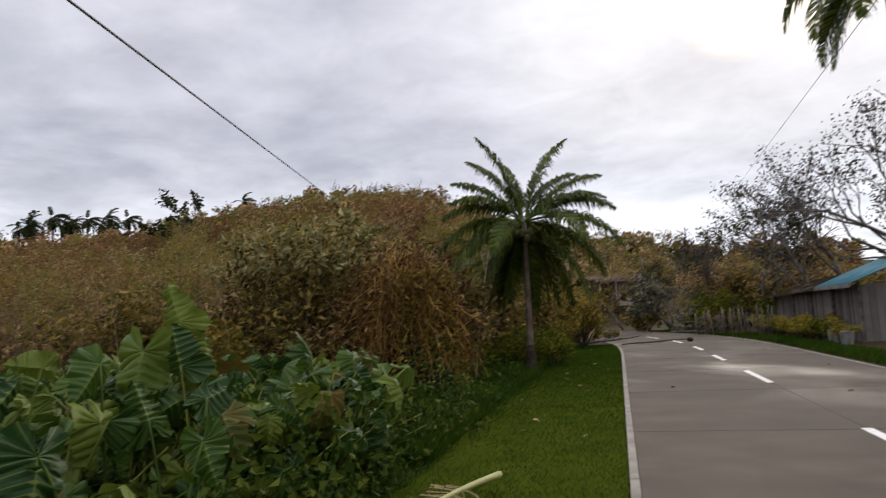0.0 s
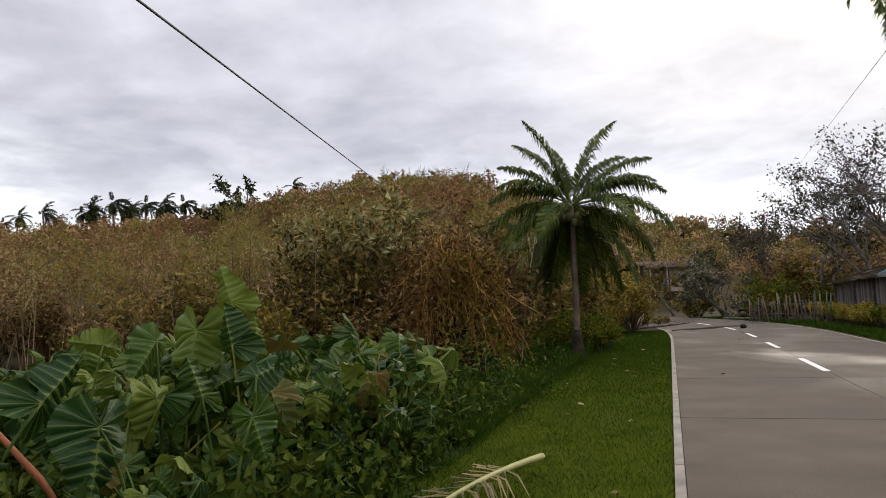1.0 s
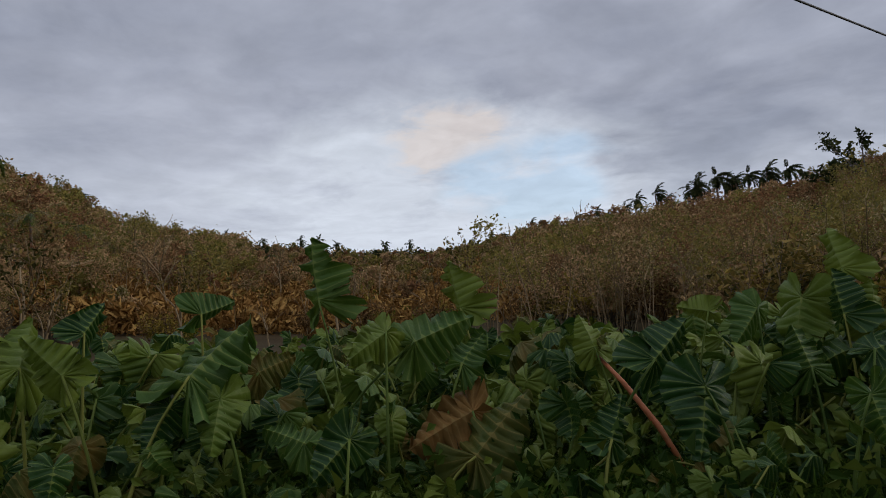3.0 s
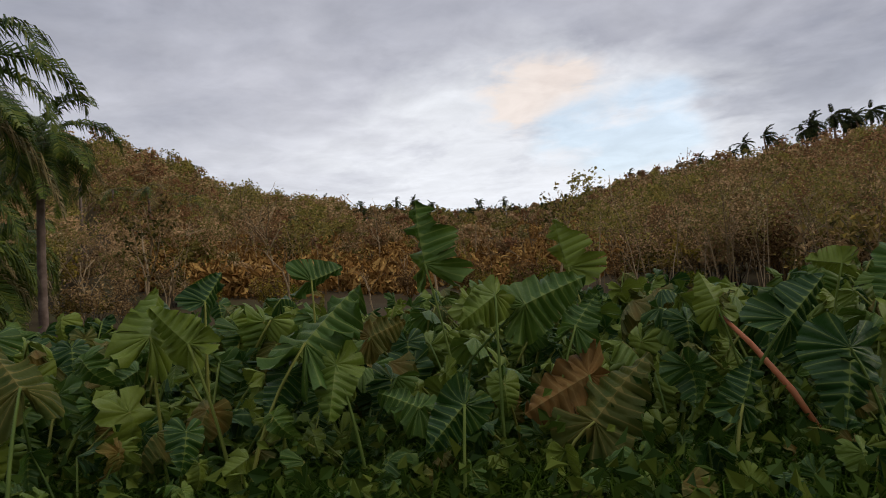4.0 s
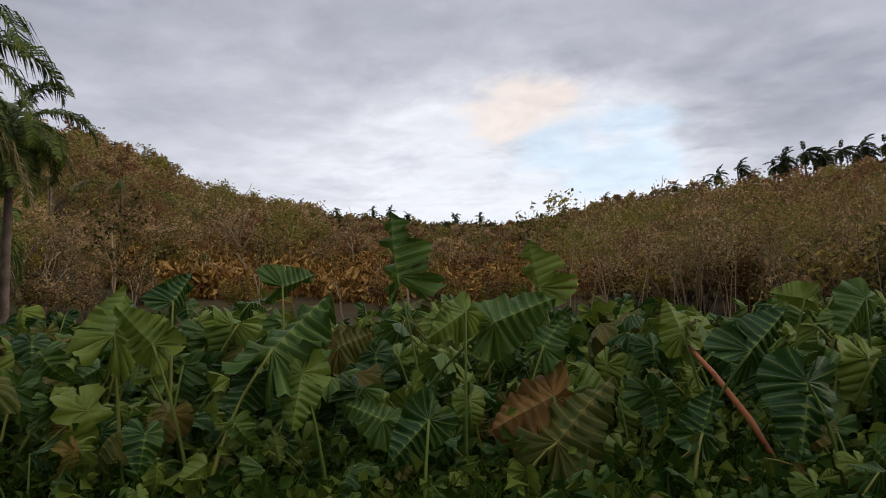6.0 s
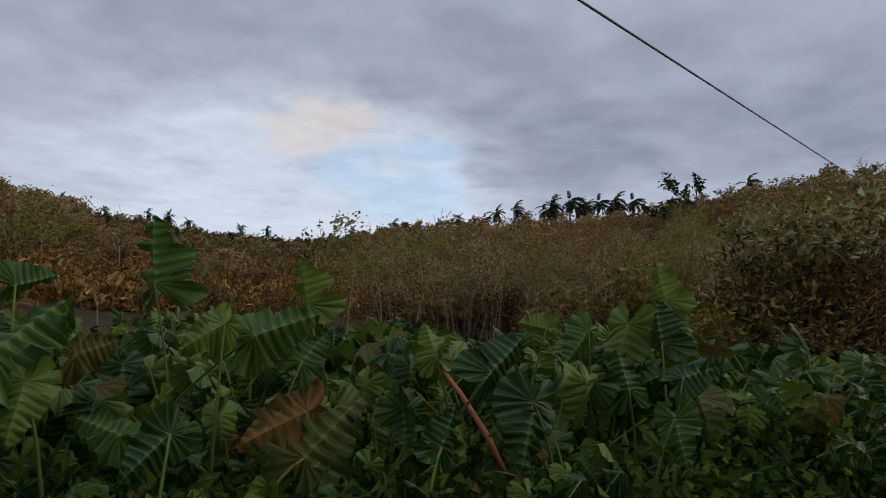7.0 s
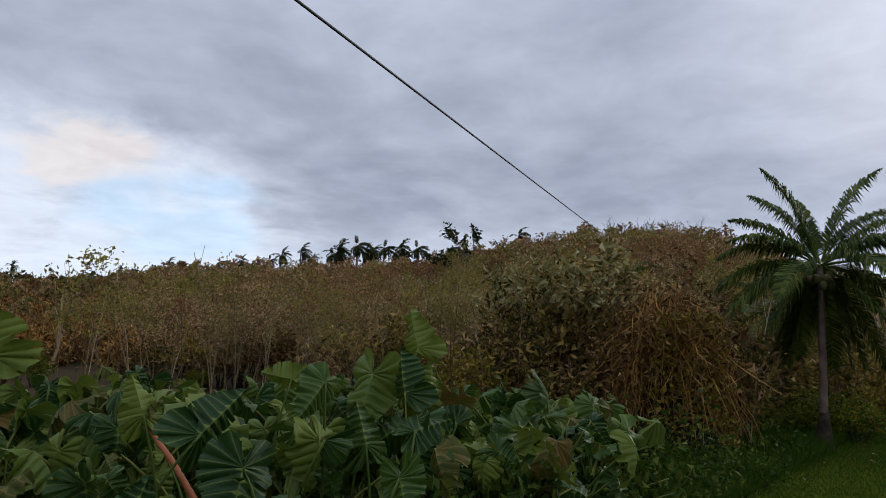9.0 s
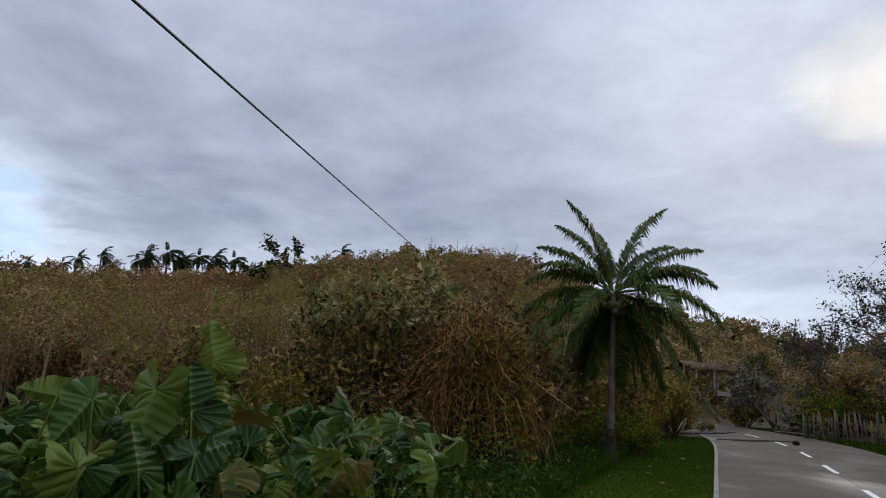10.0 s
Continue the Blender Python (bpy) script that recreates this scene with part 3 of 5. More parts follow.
def build_palms():
    rng = np.random.default_rng(4)
    # headings: 0 away from the road edge, 90 to the left, -90 to the right
    near = [(-70, 74, 2.75, 38), (-80, 46, 2.7, 45), (-92, 30, 2.7, 62), (-100, 12, 3.0, 75), (-85, -12, 2.9, 60),
            (85, 76, 2.7, 30), (60, 64, 2.6, 38), (88, 48, 2.3, 44), (95, 30, 2.4, 66), (88, 10, 2.7, 70), (100, -10, 2.9, 66),
            (-60, 56, 2.5, 50), (-112, 34, 2.4, 60), (110, 36, 2.3, 60), (30, 74, 1.9, 24), (0, 40, 2.5, 60), (150, 5, 2.4, 80), (-150, 15, 2.7, 85), (40, 10, 2.6, 70), (-40, 8, 2.7, 75),
            (-110, -38, 2.9, 42), (-70, -48, 2.8, 34), (70, -55, 2.8, 28), (105, -44, 2.7, 38), (20, -50, 2.6, 30), (70, -66, 2.5, 18), (-20, -62, 2.6, 20), (88, -70, 2.7, 14), (-82, -66, 2.6, 16), (-100, -74, 2.5, 12), (50, -60, 2.6, 20)]
    palm("coconut_palm", Vector((2.42, 19.2, -0.10)), 4.35, near, rng, "young coconut palm with green nuts on the grass verge", radius=0.105, lean=(0.06, -0.1), leaflets=125, coarse=1.15, nuts=11)
    # palms at the field's far side, their crowns blown one way
    for az, d, h, ln, seed, lean in ((91.0, 24, 6.6, 2.6, 1, (0.3, 0.2)), (97.3, 17, 6.4, 3.6, 2, (0, 0)), (103, 20, 3.6, 3.4, 5, (0, 0)), (95.3, 27, 3.0, 3.2, 6, (0.1, 0)), (98.3, 22, 4.4, 3.5, 7, (0.2, 0)), (93.6, 31, 3.4, 3.0, 8, (0, 0)), (100.2, 17.5, 2.4, 3.2, 10, (0, 0.1))):
        r = np.random.default_rng(seed)
        fr = []
        for i in range(24):
            fr.append((i * 137.5 % 360 - 180, 62 - 5.6 * i + r.uniform(-10, 10), ln * r.uniform(0.85, 1.1), r.uniform(105, 150) if i < 14 else r.uniform(20, 50)))
        p = bearing(az, d)
        palm("coconut_palm", Vector((p.x, p.y, ground(p.x, p.y))), h, fr, r, "coconut palm with wind-torn drooping fronds beside the field", "palms beside the field", radius=0.15, lean=lean, leaflets=85, nuts=4, dry=(15, 17, 18), coarse=1.2)
    # a tall palm across the road, only its hanging fronds in view
    p = bearing(-35.6, 22)
    palm("coconut_palm", Vector((p.x, p.y, ground(p.x, p.y))), 11.2, [(60, 5, 3.4, 95), (95, -20, 3.6, 70), (30, -30, 3.4, 60), (130, -25, 3.4, 60), (0, 10, 3.5, 80), (-60, 10, 3.5, 80), (-120, 0, 3.5, 80), (180, 5, 3.5, 80), (75, -55, 3.6, 25)],
         np.random.default_rng(9), "tall coconut palm across the road with hanging fronds", radius=0.17, leaflets=80, coarse=1.6)


def ridge_palms():
    """Storm-stripped palms standing on the skyline."""
    protos = []
    for s in range(4):
        r = np.random.default_rng(20 + s)
        fr = []
        for i in range(22):
            hd = -90 + r.uniform(-75, 75) if i % 4 else r.uniform(-180, 180)
            fr.append((hd, r.uniform(-70, 75), r.uniform(2.2, 3.3), r.uniform(40, 90)))
        protos.append(palm("ridge_palm", Vector((0, 0, -200)), 5.6, fr, r, "storm-stripped coconut palm on the ridge", "palms on the ridge", radius=0.22, lean=(r.uniform(-1, 1), 0), leaflets=24, material=M_DARKLEAF, coarse=3.6))
    spots = [(36.8, 6.5), (36.0, 8.5), (34.3, 9.5), (33.5, 7.2), (31.9, 8.8), (31.6, 10.0), (31.2, 10.6), (30.4, 6.5), (29.7, 11.6), (29.2, 9.0), (28.6, 7.6), (28.1, 9.0), (27.5, 9.6), (26.9, 8.2), (26.2, 9.4), (25.6, 7.2), (24.6, 9.5), (24.1, 5.0),
             (44.5, 7.2), (43.6, 6.5), (40.8, 5.5), (39.2, 6.0), (16.0, 7.5), (17.6, 5.5), (12.5, 5.0), (48.0, 5.5), (55.0, 6.0), (57.0, 6.5), (61.0, 6.5), (62.5, 7.0), (64.0, 6.0), (67.0, 5.0), (80.2, 5.5), (70.0, 5.0)]
    r = np.random.default_rng(3)
    for i, (az, h) in enumerate(spots):
        d = np.interp(az, AZ_STEPS, LIE_D) * 0.985
        p = bearing(az, d)
        k = h / 5.0
        m = Matrix.Translation((p.x, p.y, ground(p.x, p.y))) @ pose(0, 0, 0, r.uniform(-3, 3), r.uniform(-4, 4), r.uniform(-25, 25)) @ Matrix.Scale(k, 4)
        if i < 4:
            protos[i].matrix_world = m
        else:
            ob = copy_thing(protos[i % 4], m)
            ob.matrix_basis = m


# ---- taro ----
def taro_blade(rng, length=0.62, tear=0.15, cup=0.0, droop=0.35, curl=0.0, ribs=9, fine=True):
    """A big arrow-shaped leaf, pleated between the side veins, with wind slits and a wavy margin; the stalk joins at the origin, the tip points along +y."""
    lines = []
    seed = rng.uniform(0, 50)
    sub = 4 if fine else 2
    total = ribs * sub
    # between two ribs the leaf sags, and may be slit along the middle
    pleat = (0.0, -0.8, -1.0, -0.8) if fine else (0.0, -1.0)
    across = (0.0, 0.4, 0.5, 0.6) if fine else (0.0, 0.5)
    for i in range(total + 1):
        k = (i // sub + across[i % sub]) / ribs
        if k < 0.62:
            m = (1 - k / 0.62) * 0.97
            ye = min(1.0, m * 0.86 + 0.12)
            lines.append(((0.0, m), (0.42 * (1 - ye ** 1.5) ** 0.85, ye)))
        else:
            a = radians(76 + (k - 0.62) / 0.38 * 98)
            r = np.interp(math.degrees(a), [74, 105, 135, 158, 175], [0.43, 0.46, 0.53, 0.46, 0.10])
            lines.append(((0.0, 0.0), (math.sin(a) * r, math.cos(a) * r)))
    qs = (0.0, 0.2, 0.45, 0.7, 0.88, 1.0) if fine else (0.0, 0.45, 0.8, 1.0)
    verts, faces, vein = [], [], []
    for sgn in (-1, 1):
        o = len(verts)
        flap = 0.0
        for i, (s, e) in enumerate(lines):
            phase = i % sub
            rib = phase == 0
            if rib:
                flap = rng.uniform(-1, 1) * (0.06 + 0.22 * tear)
            slit = 1.0 if rib else 0.985
            if phase == sub // 2:
                slit = rng.uniform(0.42, 0.85) if rng.random() < tear else 0.94
            for q in qs:
                f = q * slit
                x, y = (s[0] + (e[0] - s[0]) * f) * length, (s[1] + (e[1] - s[1]) * f) * length
                z = pleat[phase] * 0.06 * length * math.sin(min(1, q * 1.25) * math.pi * 0.62) + flap * q * q * q * length
                z += -cup * 0.55 * x - cup * 0.5 * x * x / length + curl * sgn * x * abs(y) / length
                if y > 0:
                    z -= droop * y * y / length
                    y *= 1 - 0.35 * droop * (y / length)
                else:
                    z -= droop * 0.5 * y * y / length
                z += 0.11 * length * q * noise.noise(Vector((sgn * x * 3.6 / length, y * 3.6 / length, seed)))
                verts.append((sgn * x, y, z))
                vein.append(1.0 if rib or q == 0 else 0.0)
        m = len(qs)
        for i in range(len(lines) - 1):
            for k in range(m - 1):
                a, b = o + i * m + k, o + (i + 1) * m + k
                faces.append((a, b, b + 1, a + 1) if sgn > 0 else (a, a + 1, b + 1, b))
    me = mesh_of("leaf_blade", verts, faces, True)
    at = me.attributes.new("vein", "FLOAT", "POINT")
    at.data.foreach_set("value", vein)
    return me


def stalk_mesh(pts, r0, r1):
    s = Soup()
    n = len(pts)
    s.tube(pts, [r0 + (r1 - r0) * i / (n - 1) for i in range(n)], 6)
    return s.mesh("stalk", True)


def arch(a, b, bow, n=7):
    a, b = Vector(a), Vector(b)
    out = []
    for i in range(n + 1):
        k = i / n
        p = a.lerp(b, k)
        p.z += bow * math.sin(math.pi * k) * 0.5
        q = a.lerp(b, k ** 1.5)
        out.append(Vector((q.x, q.y, p.z)))
    return out


def taro_leaf(parent, foot, hub, heading, pitch, length, rng, roll=0.0, old=False, blade=None, thick=0.02):
    """One leaf on its stalk. heading: where the tip points; pitch: how far the tip looks up."""
    st = part("stalk", stalk_mesh(arch(foot, hub, 0.12), thick, thick * 0.55), M_STALK, parent)
    me = blade or taro_blade(rng, length, rng.uniform(0.05, 0.3), rng.uniform(-0.2, 0.8), rng.uniform(0.1, 0.9))
    if blade and blade.materials and old:
        me = blade.copy()
        me.materials.clear()
    ob = part("leaf_blade", me, M_TARO_OLD if old else M_TARO, parent)
    ob.matrix_local = Matrix.Translation(hub) @ pose(0, 0, 0, 0, 0, heading) @ pose(0, 0, 0, pitch, 0, 0) @ pose(0, 0, 0, 0, roll, 0)
    return ob


def build_taro():
    rng = random.Random(11)
    r2 = np.random.default_rng(11)
    shapes = [(0.30 + 0.045 * (i % 5), 0.3 + 0.09 * (i % 6), 0.3 + 0.19 * (i % 7), 0.3 + 0.11 * (i % 8), r2.uniform(-1.0, 1.0)) for i in range(16)]
    blades = [taro_blade(r2, *sh) for sh in shapes]
    plain = [taro_blade(r2, *sh, 7, False) for sh in shapes]
    for b in blades + plain:
        b.materials.append(M_TARO)
    protos, far_kit = [], []
    for k in range(12):
        t = thing("taro_plant", (0, 0, -100), "wind-torn giant taro with broad ribbed leaves in the field", "taro plant", "taro plants of the field")
        kit = []
        for i in range(rng.choice((7, 8, 9))):
            a = rng.uniform(-180, 180)
            lean = rng.uniform(0.15, 0.8)
            hgt = rng.uniform(0.4, 1.30)
            hub = (-math.sin(radians(a)) * lean, math.cos(radians(a)) * lean, hgt)
            # the wind has laid most blades over towards one side, hanging from the stalk's end
            hd = a if rng.random() < 0.45 else rng.gauss(-120, 60)
            pitch = rng.choice((rng.gauss(-62, 16), rng.gauss(-48, 20), rng.gauss(-75, 14), rng.gauss(-15, 25)))
            j = rng.randrange(len(blades))
            ob = taro_leaf(t, (0, 0, 0), hub, hd, pitch, 0.6, r2, rng.gauss(0, 38), old=rng.random() < 0.07, blade=blades[j], thick=0.019)
            kit.append((plain[j], ob.matrix_local.copy()))
        # stalks that lost their blades lie criss-cross through the plant
        for i in range(rng.choice((1, 2, 3))):
            a = rng.uniform(-180, 180)
            end = (-math.sin(radians(a)) * 0.95, math.cos(radians(a)) * 0.95, rng.uniform(0.25, 0.9))
            part("stalk", stalk_mesh(arch((0, 0, 0.02), end, rng.uniform(-0.05, 0.2)), 0.017, 0.009), M_STALK, t)
        protos.append(t)
        far_kit.append(kit)
    spots = []
    tries = 0
    while len(spots) < 700 and tries < 30000:
        tries += 1
        az, r = rng.uniform(7, 112), 3.9 + 27.5 * rng.random() ** 1.6
        p = bearing(az, r)
        if az < 22 and r > 13 + (az - 8) * 0.35 or r < 6.6 and az < 24 or -p.dot(RN) < 2.75 or 29 < az < 43 and 4.9 < r < 6.4:
            continue
        if any((p - q).length < 0.33 + 0.021 * r for q in spots):
            continue
        spots.append(p)
    spots.sort(key=lambda p: p.length)
    far = Soup()
    for i, p in enumerate(spots):
        k = rng.uniform(0.8, 1.12) * (0.5 if p.length < 4.9 else 0.72 if p.length < 5.6 else 0.92 if p.length < 7 else 1.06)
        m = Matrix.Translation((p.x, p.y, ground(p.x, p.y) - 0.02)) @ pose(0, 0, 0, rng.uniform(-8, 8), rng.uniform(-8, 8), rng.uniform(-40, 40)) @ Matrix.Scale(k, 4)
        if i < len(protos):
            protos[i].matrix_world = m
        elif i < 270:
            copy_thing(protos[i % len(protos)], Matrix.Identity(4)).matrix_basis = m
        else:
            for me, local in far_kit[i % len(protos)]:
                w = m @ local
                far.add([w @ v.co for v in me.vertices], [tuple(q.vertices) for q in me.polygons])
    tagged(part("far_taro", far.mesh("far_taro", True), M_TARO_FAR), "further rows of giant taro across the field", "taro", kind="stuff")


# ---- brush on the hill ----
def brush(name, count, az0, az1, near, far, kind_mat, rng, label, leaf0=0.14, dens=1.0, tall=(1.2, 3.2), slim=0.55, patch=None, upright=0.0, power=1.0):
    s = Soup()
    made = 0
    for _ in range(count):
        az = rng.uniform(az0, az1)
        lim = np.interp(az, AZ_STEPS, LIE_D) * far
        r = near + (lim - near) * rng.random() ** power
        p = bearing(az, r)
        if -25 < az < -7 and r < 74:
            continue
        if kind_mat is not M_RUST and 42 < az < 80 and r < 165 and rng.random() < 0.72:
            continue
        if patch is not None and noise.noise(Vector((p.x * 0.045, p.y * 0.045, patch))) < rng.uniform(-0.12, 0.12):
            continue
        z = ground(p.x, p.y)
        hgt = rng.uniform(*tall)
        rad = hgt * rng.uniform(0.32, 0.62)
        n = int(np.clip(3000 / r, 18, 130) * dens * (0.5 + hgt / 4))
        u = rng.normal(size=(n, 3))
        u /= np.linalg.norm(u, axis=1)[:, None]
        u *= rng.uniform(0.55, 1.05, (n, 1))
        u[:, 2] = np.abs(u[:, 2])
        c = np.array([p.x, p.y, z]) + u * np.array([rad, rad, hgt])
        s.leaves(c, float(np.clip(0.0055 * r, leaf0, 1.2)) * rng.uniform(0.7, 1.35), rng, slim=slim, upright=upright)
        made += 1
    ob = part(name, s.mesh(name), kind_mat)
    tagged(ob, label, "brush", kind="stuff")


def stems(name, count, az0, az1, near, far, rng, label, tall=(2, 6), mat=None, power=0.8):
    s = Soup()
    for _ in range(count):
        az = rng.uniform(az0, az1)
        lim = np.interp(az, AZ_STEPS, LIE_D) * far
        r = near + (lim - near) * rng.random() ** power
        p = bearing(az, r)
        if -25 < az < -7 and r < 74:
            continue
        z = ground(p.x, p.y)
        h = rng.uniform(*tall)
        l = rng.normal(size=2) * 0.16 * h
        w = float(np.clip(0.00062 * r, 0.014, 0.14)) * rng.uniform(0.7, 1.5)
        a, b, c = Vector((p.x, p.y, z)), Vector((p.x + l[0] * 0.4, p.y + l[1] * 0.4, z + h * 0.55)), Vector((p.x + l[0], p.y + l[1], z + h))
        s.tube([a, b, c], [w, w * 0.8, w * 0.4], 3)
        for k in range(rng.integers(1, 4)):
            q = b.lerp(c, rng.random())
            e = q + Vector((rng.normal() * 0.5, rng.normal() * 0.5, rng.uniform(0.2, 0.9))) * h * 0.22
            s.tube([q, e], [w * 0.55, w * 0.3], 3)
    ob = part(name, s.mesh(name), mat or M_STEM)
    tagged(ob, label, "stems", kind="stuff")


def thicket(name, count, az0, az1, near, far, rng, label, tall, hue, power=1.0, leaf_k=0.0040, lean_hue=0.6, wood=True, full=(5, 12), per_bunch=1.0, own_hue=0.30):
    """Separate bushes and small trees: a bent stem, leaf bunches round its limbs with gaps between, one hue each."""
    s, w, tints = Soup(), Soup(), []
    for _ in range(count):
        az = rng.uniform(az0, az1)
        lim = np.interp(az, AZ_STEPS, LIE_D) * far
        r = near + (lim - near) * rng.random() ** power
        p = bearing(az, r)
        if -25 < az < -7 and r < 74:
            continue
        z = ground(p.x, p.y)
        h = rng.uniform(*tall) * rng.uniform(0.6, 1.0)
        rad = min(3.4, h * rng.uniform(0.32, 0.55))
        belt = 0.5 + 0.9 * noise.noise(Vector((p.x * 0.022, p.y * 0.022, 5.0)))
        tint = float(np.clip(hue + lean_hue * (belt - 0.5) + rng.normal() * own_hue, 0.0, 1.0))
        crown = Vector((p.x + rng.normal() * 0.12 * h, p.y + rng.normal() * 0.12 * h, z + h * 0.72))
        thick = float(np.clip(0.0006 * r, 0.02, 0.13)) * rng.uniform(0.8, 1.5)
        foot = Vector((p.x, p.y, z - 0.1))
        if wood:
            w.tube([foot, foot.lerp(crown, 0.55) + Vector((rng.normal(), rng.normal(), 0)) * 0.05 * h, crown], [thick, thick * 0.8, thick * 0.45], 3)
        size = float(np.clip(leaf_k * r, 0.13, 1.1))
        bunches = int(rng.integers(*full))
        n = int(np.clip(1700 / r, 11, 44) * per_bunch)
        cs = []
        for _ in range(bunches):
            d = rng.normal(size=3)
            d /= np.linalg.norm(d)
            at = np.array(crown) + d * np.array([rad, rad, h * 0.34]) * rng.uniform(0.45, 1.0)
            cs.append(at + rng.normal(size=(n, 3)) * np.array([0.15, 0.15, 0.11]) * rad)
            if wood:
                w.tube([foot.lerp(crown, rng.uniform(0.5, 0.95)), Vector(at)], [thick * 0.5, thick * 0.25], 3)
        c = np.concatenate(cs)
        before = s.n
        s.leaves(c, size * rng.uniform(0.75, 1.3), rng, slim=0.5)
        tints.append(np.full(s.n - before, tint))
    me = s.mesh(name)
    me.attributes.new("tint", "FLOAT", "POINT").data.foreach_set("value", np.concatenate(tints))
    tagged(part(name, me, M_THICKET), label, "bushes", kind="stuff")
    if wood:
        tagged(part(name + "_stems", w.mesh(name + "_stems"), M_STEM), "stems and limbs of the " + label, "stems", kind="stuff")


def build_hill():
    g = np.random.default_rng(7)
    thicket("foot_thicket", 210, 3, 46, 27, 0.27, g, "tangled storm-thinned trees at the foot of the hill", (3.0, 6.6), 0.45, 1.0, full=(14, 26), per_bunch=1.15, own_hue=0.36)
    thicket("valley_foot_thicket", 70, 44, 74, 62, 0.36, g, "low tangled trees at the valley's edge", (2.2, 4.6), 0.40, 1.0, full=(12, 22), per_bunch=1.2, own_hue=0.3)
    thicket("left_foot_thicket", 130, 72, 104, 40, 0.5, g, "green-brown tangled trees below the steep slope", (3.0, 6.5), 0.60, 1.0, full=(14, 24), per_bunch=1.2, own_hue=0.3)
    thicket("slope_thicket", 800, -6, 46, 66, 0.95, g, "brown and olive storm-beaten trees over the hill", (4.0, 9.0), 0.42, 0.8, full=(9, 18), per_bunch=1.4, own_hue=0.36)
    thicket("valley_thicket", 420, 42, 76, 110, 0.94, g, "brown and olive trees across the valley head", (2.6, 5.6), 0.48, 0.8, full=(8, 16), per_bunch=1.4)
    thicket("left_slope_thicket", 600, 68, 104, 70, 0.95, g, "olive-green trees over the steep slope", (4.0, 9.0), 0.60, 0.8, full=(9, 18), per_bunch=1.4)
    thicket("roadside_thicket", 500, -32, -6, 76, 1.0, g, "brown-green bushes beyond the road", (2.5, 6.5), 0.5, 0.8)
    thicket("rim_trees", 300, -12, 100, 150, 1.0, g, "low trees along the skyline", (2.5, 6.0), 0.55, 0.12, leaf_k=0.0030)
    brush("hill_brush", 300, -30, 102, 44, 1.0, M_OLIVE, g, "dull olive storm-beaten brush over the hillside", patch=1.0, tall=(0.9, 6.0), dens=1.0)
    brush("withered_brush", 420, -30, 102, 40, 1.0, M_BROWN, g, "withered brown brush and creepers over the hillside", patch=5.0, slim=0.4, tall=(0.7, 5.2), dens=1.0)
    brush("rusty_reeds", 2300, 42, 84, 42, 0.55, M_RUST, g, "flattened rust-brown reeds across the valley floor", slim=0.12, tall=(0.8, 2.2), upright=1.0, leaf0=0.6, dens=1.3)
    brush("yellowing_brush", 160, -4, 102, 34, 0.7, M_GOLD, g, "yellowing shrubs on the lower slope", patch=9.0)
    brush("green_brush", 260, -26, 102, 40, 0.8, M_VINE, g, "still green shrubs scattered over the slope", patch=13.0, tall=(1, 4))
    brush("green_slope", 160, 70, 102, 40, 1.0, M_VINE, g, "mossy green undergrowth on the far slope", tall=(0.8, 3.5))
    brush("ridge_scrub", 800, -30, 102, 150, 1.0, M_DARKLEAF, g, "dark scrub along the ridge", power=0.3, tall=(0.6, 3.4))
    brush("far_scrub", 500, 46, 102, 150, 1.0, M_DARKLEAF, g, "dark tree tops along the valley rim", power=0.2, tall=(3.0, 6.0))
    stems("dry_stems", 800, -26, 102, 34, 0.97, g, "pale dry stems and snapped saplings on the slope", tall=(1.5, 5))
    stems("near_stems", 300, -4, 50, 17, 0.2, g, "tan dead stalks standing in the near brush", tall=(1.4, 4.2), power=1.2)
    stems("ridge_saplings", 130, -24, 60, 160, 1.0, g, "thin bare saplings along the skyline", tall=(3, 6), mat=M_TWIG, power=0.15)


# ---- shrubs, weeds and trees ----
def shrub_proto(name, rng, label, group, leaf_mat, size, height, leaf, count, stem_mat=None, slim=0.55, category="shrub", stems_n=9, top_mat=None):
    t = thing(name, (0, 0, -150), label, category, group)
    s = Soup()
    tips = []
    for i in range(stems_n):
        a = rng.uniform(0, 2 * math.pi)
        k = rng.uniform(0.3, 1.0)
        e = Vector((math.cos(a) * size * k, math.sin(a) * size * k, height * rng.uniform(0.55, 1.0)))
        mid = e * 0.5 + Vector((rng.normal() * 0.12, rng.normal() * 0.12, 0.1)) * size
        s.tube([Vector((math.cos(a) * 0.08, math.sin(a) * 0.08, -0.05)), mid, e], [0.022, 0.015, 0.006], 5)
        tips.append((mid, e))
        for _ in range(3):
            q = mid.lerp(e, rng.random())
            b = q + Vector((rng.normal(), rng.normal(), rng.uniform(0, 0.8))) * size * 0.28
            s.tube([q, b], [0.009, 0.004], 4)
            tips.append((q, b))
    part("branchwork", s.mesh("branchwork", True), stem_mat or M_TWIG, t)
    f = Soup()
    per = max(1, count // len(tips))
    for a, b in tips:
        k = rng.random((per, 1)) * 0.8 + 0.25
        c = np.array(a) * (1 - k) + np.array(b) * k + rng.normal(size=(per, 3)) * size * 0.14
        c[:, 2] = np.maximum(c[:, 2], 0.03)
        f.leaves(c, leaf, rng, slim=slim)
    part("foliage", f.mesh("foliage"), leaf_mat, t)
    if top_mat:
        g = Soup()
        for a, b in tips:
            if b.z > height * 0.75:
                g.leaves(np.array(b) + rng.normal(size=(9, 3)) * size * 0.09, leaf * 1.35, rng, slim=0.42)
        part("pale_foliage", g.mesh("pale_foliage"), top_mat, t, "pale undersides turned up by the wind")
    return t


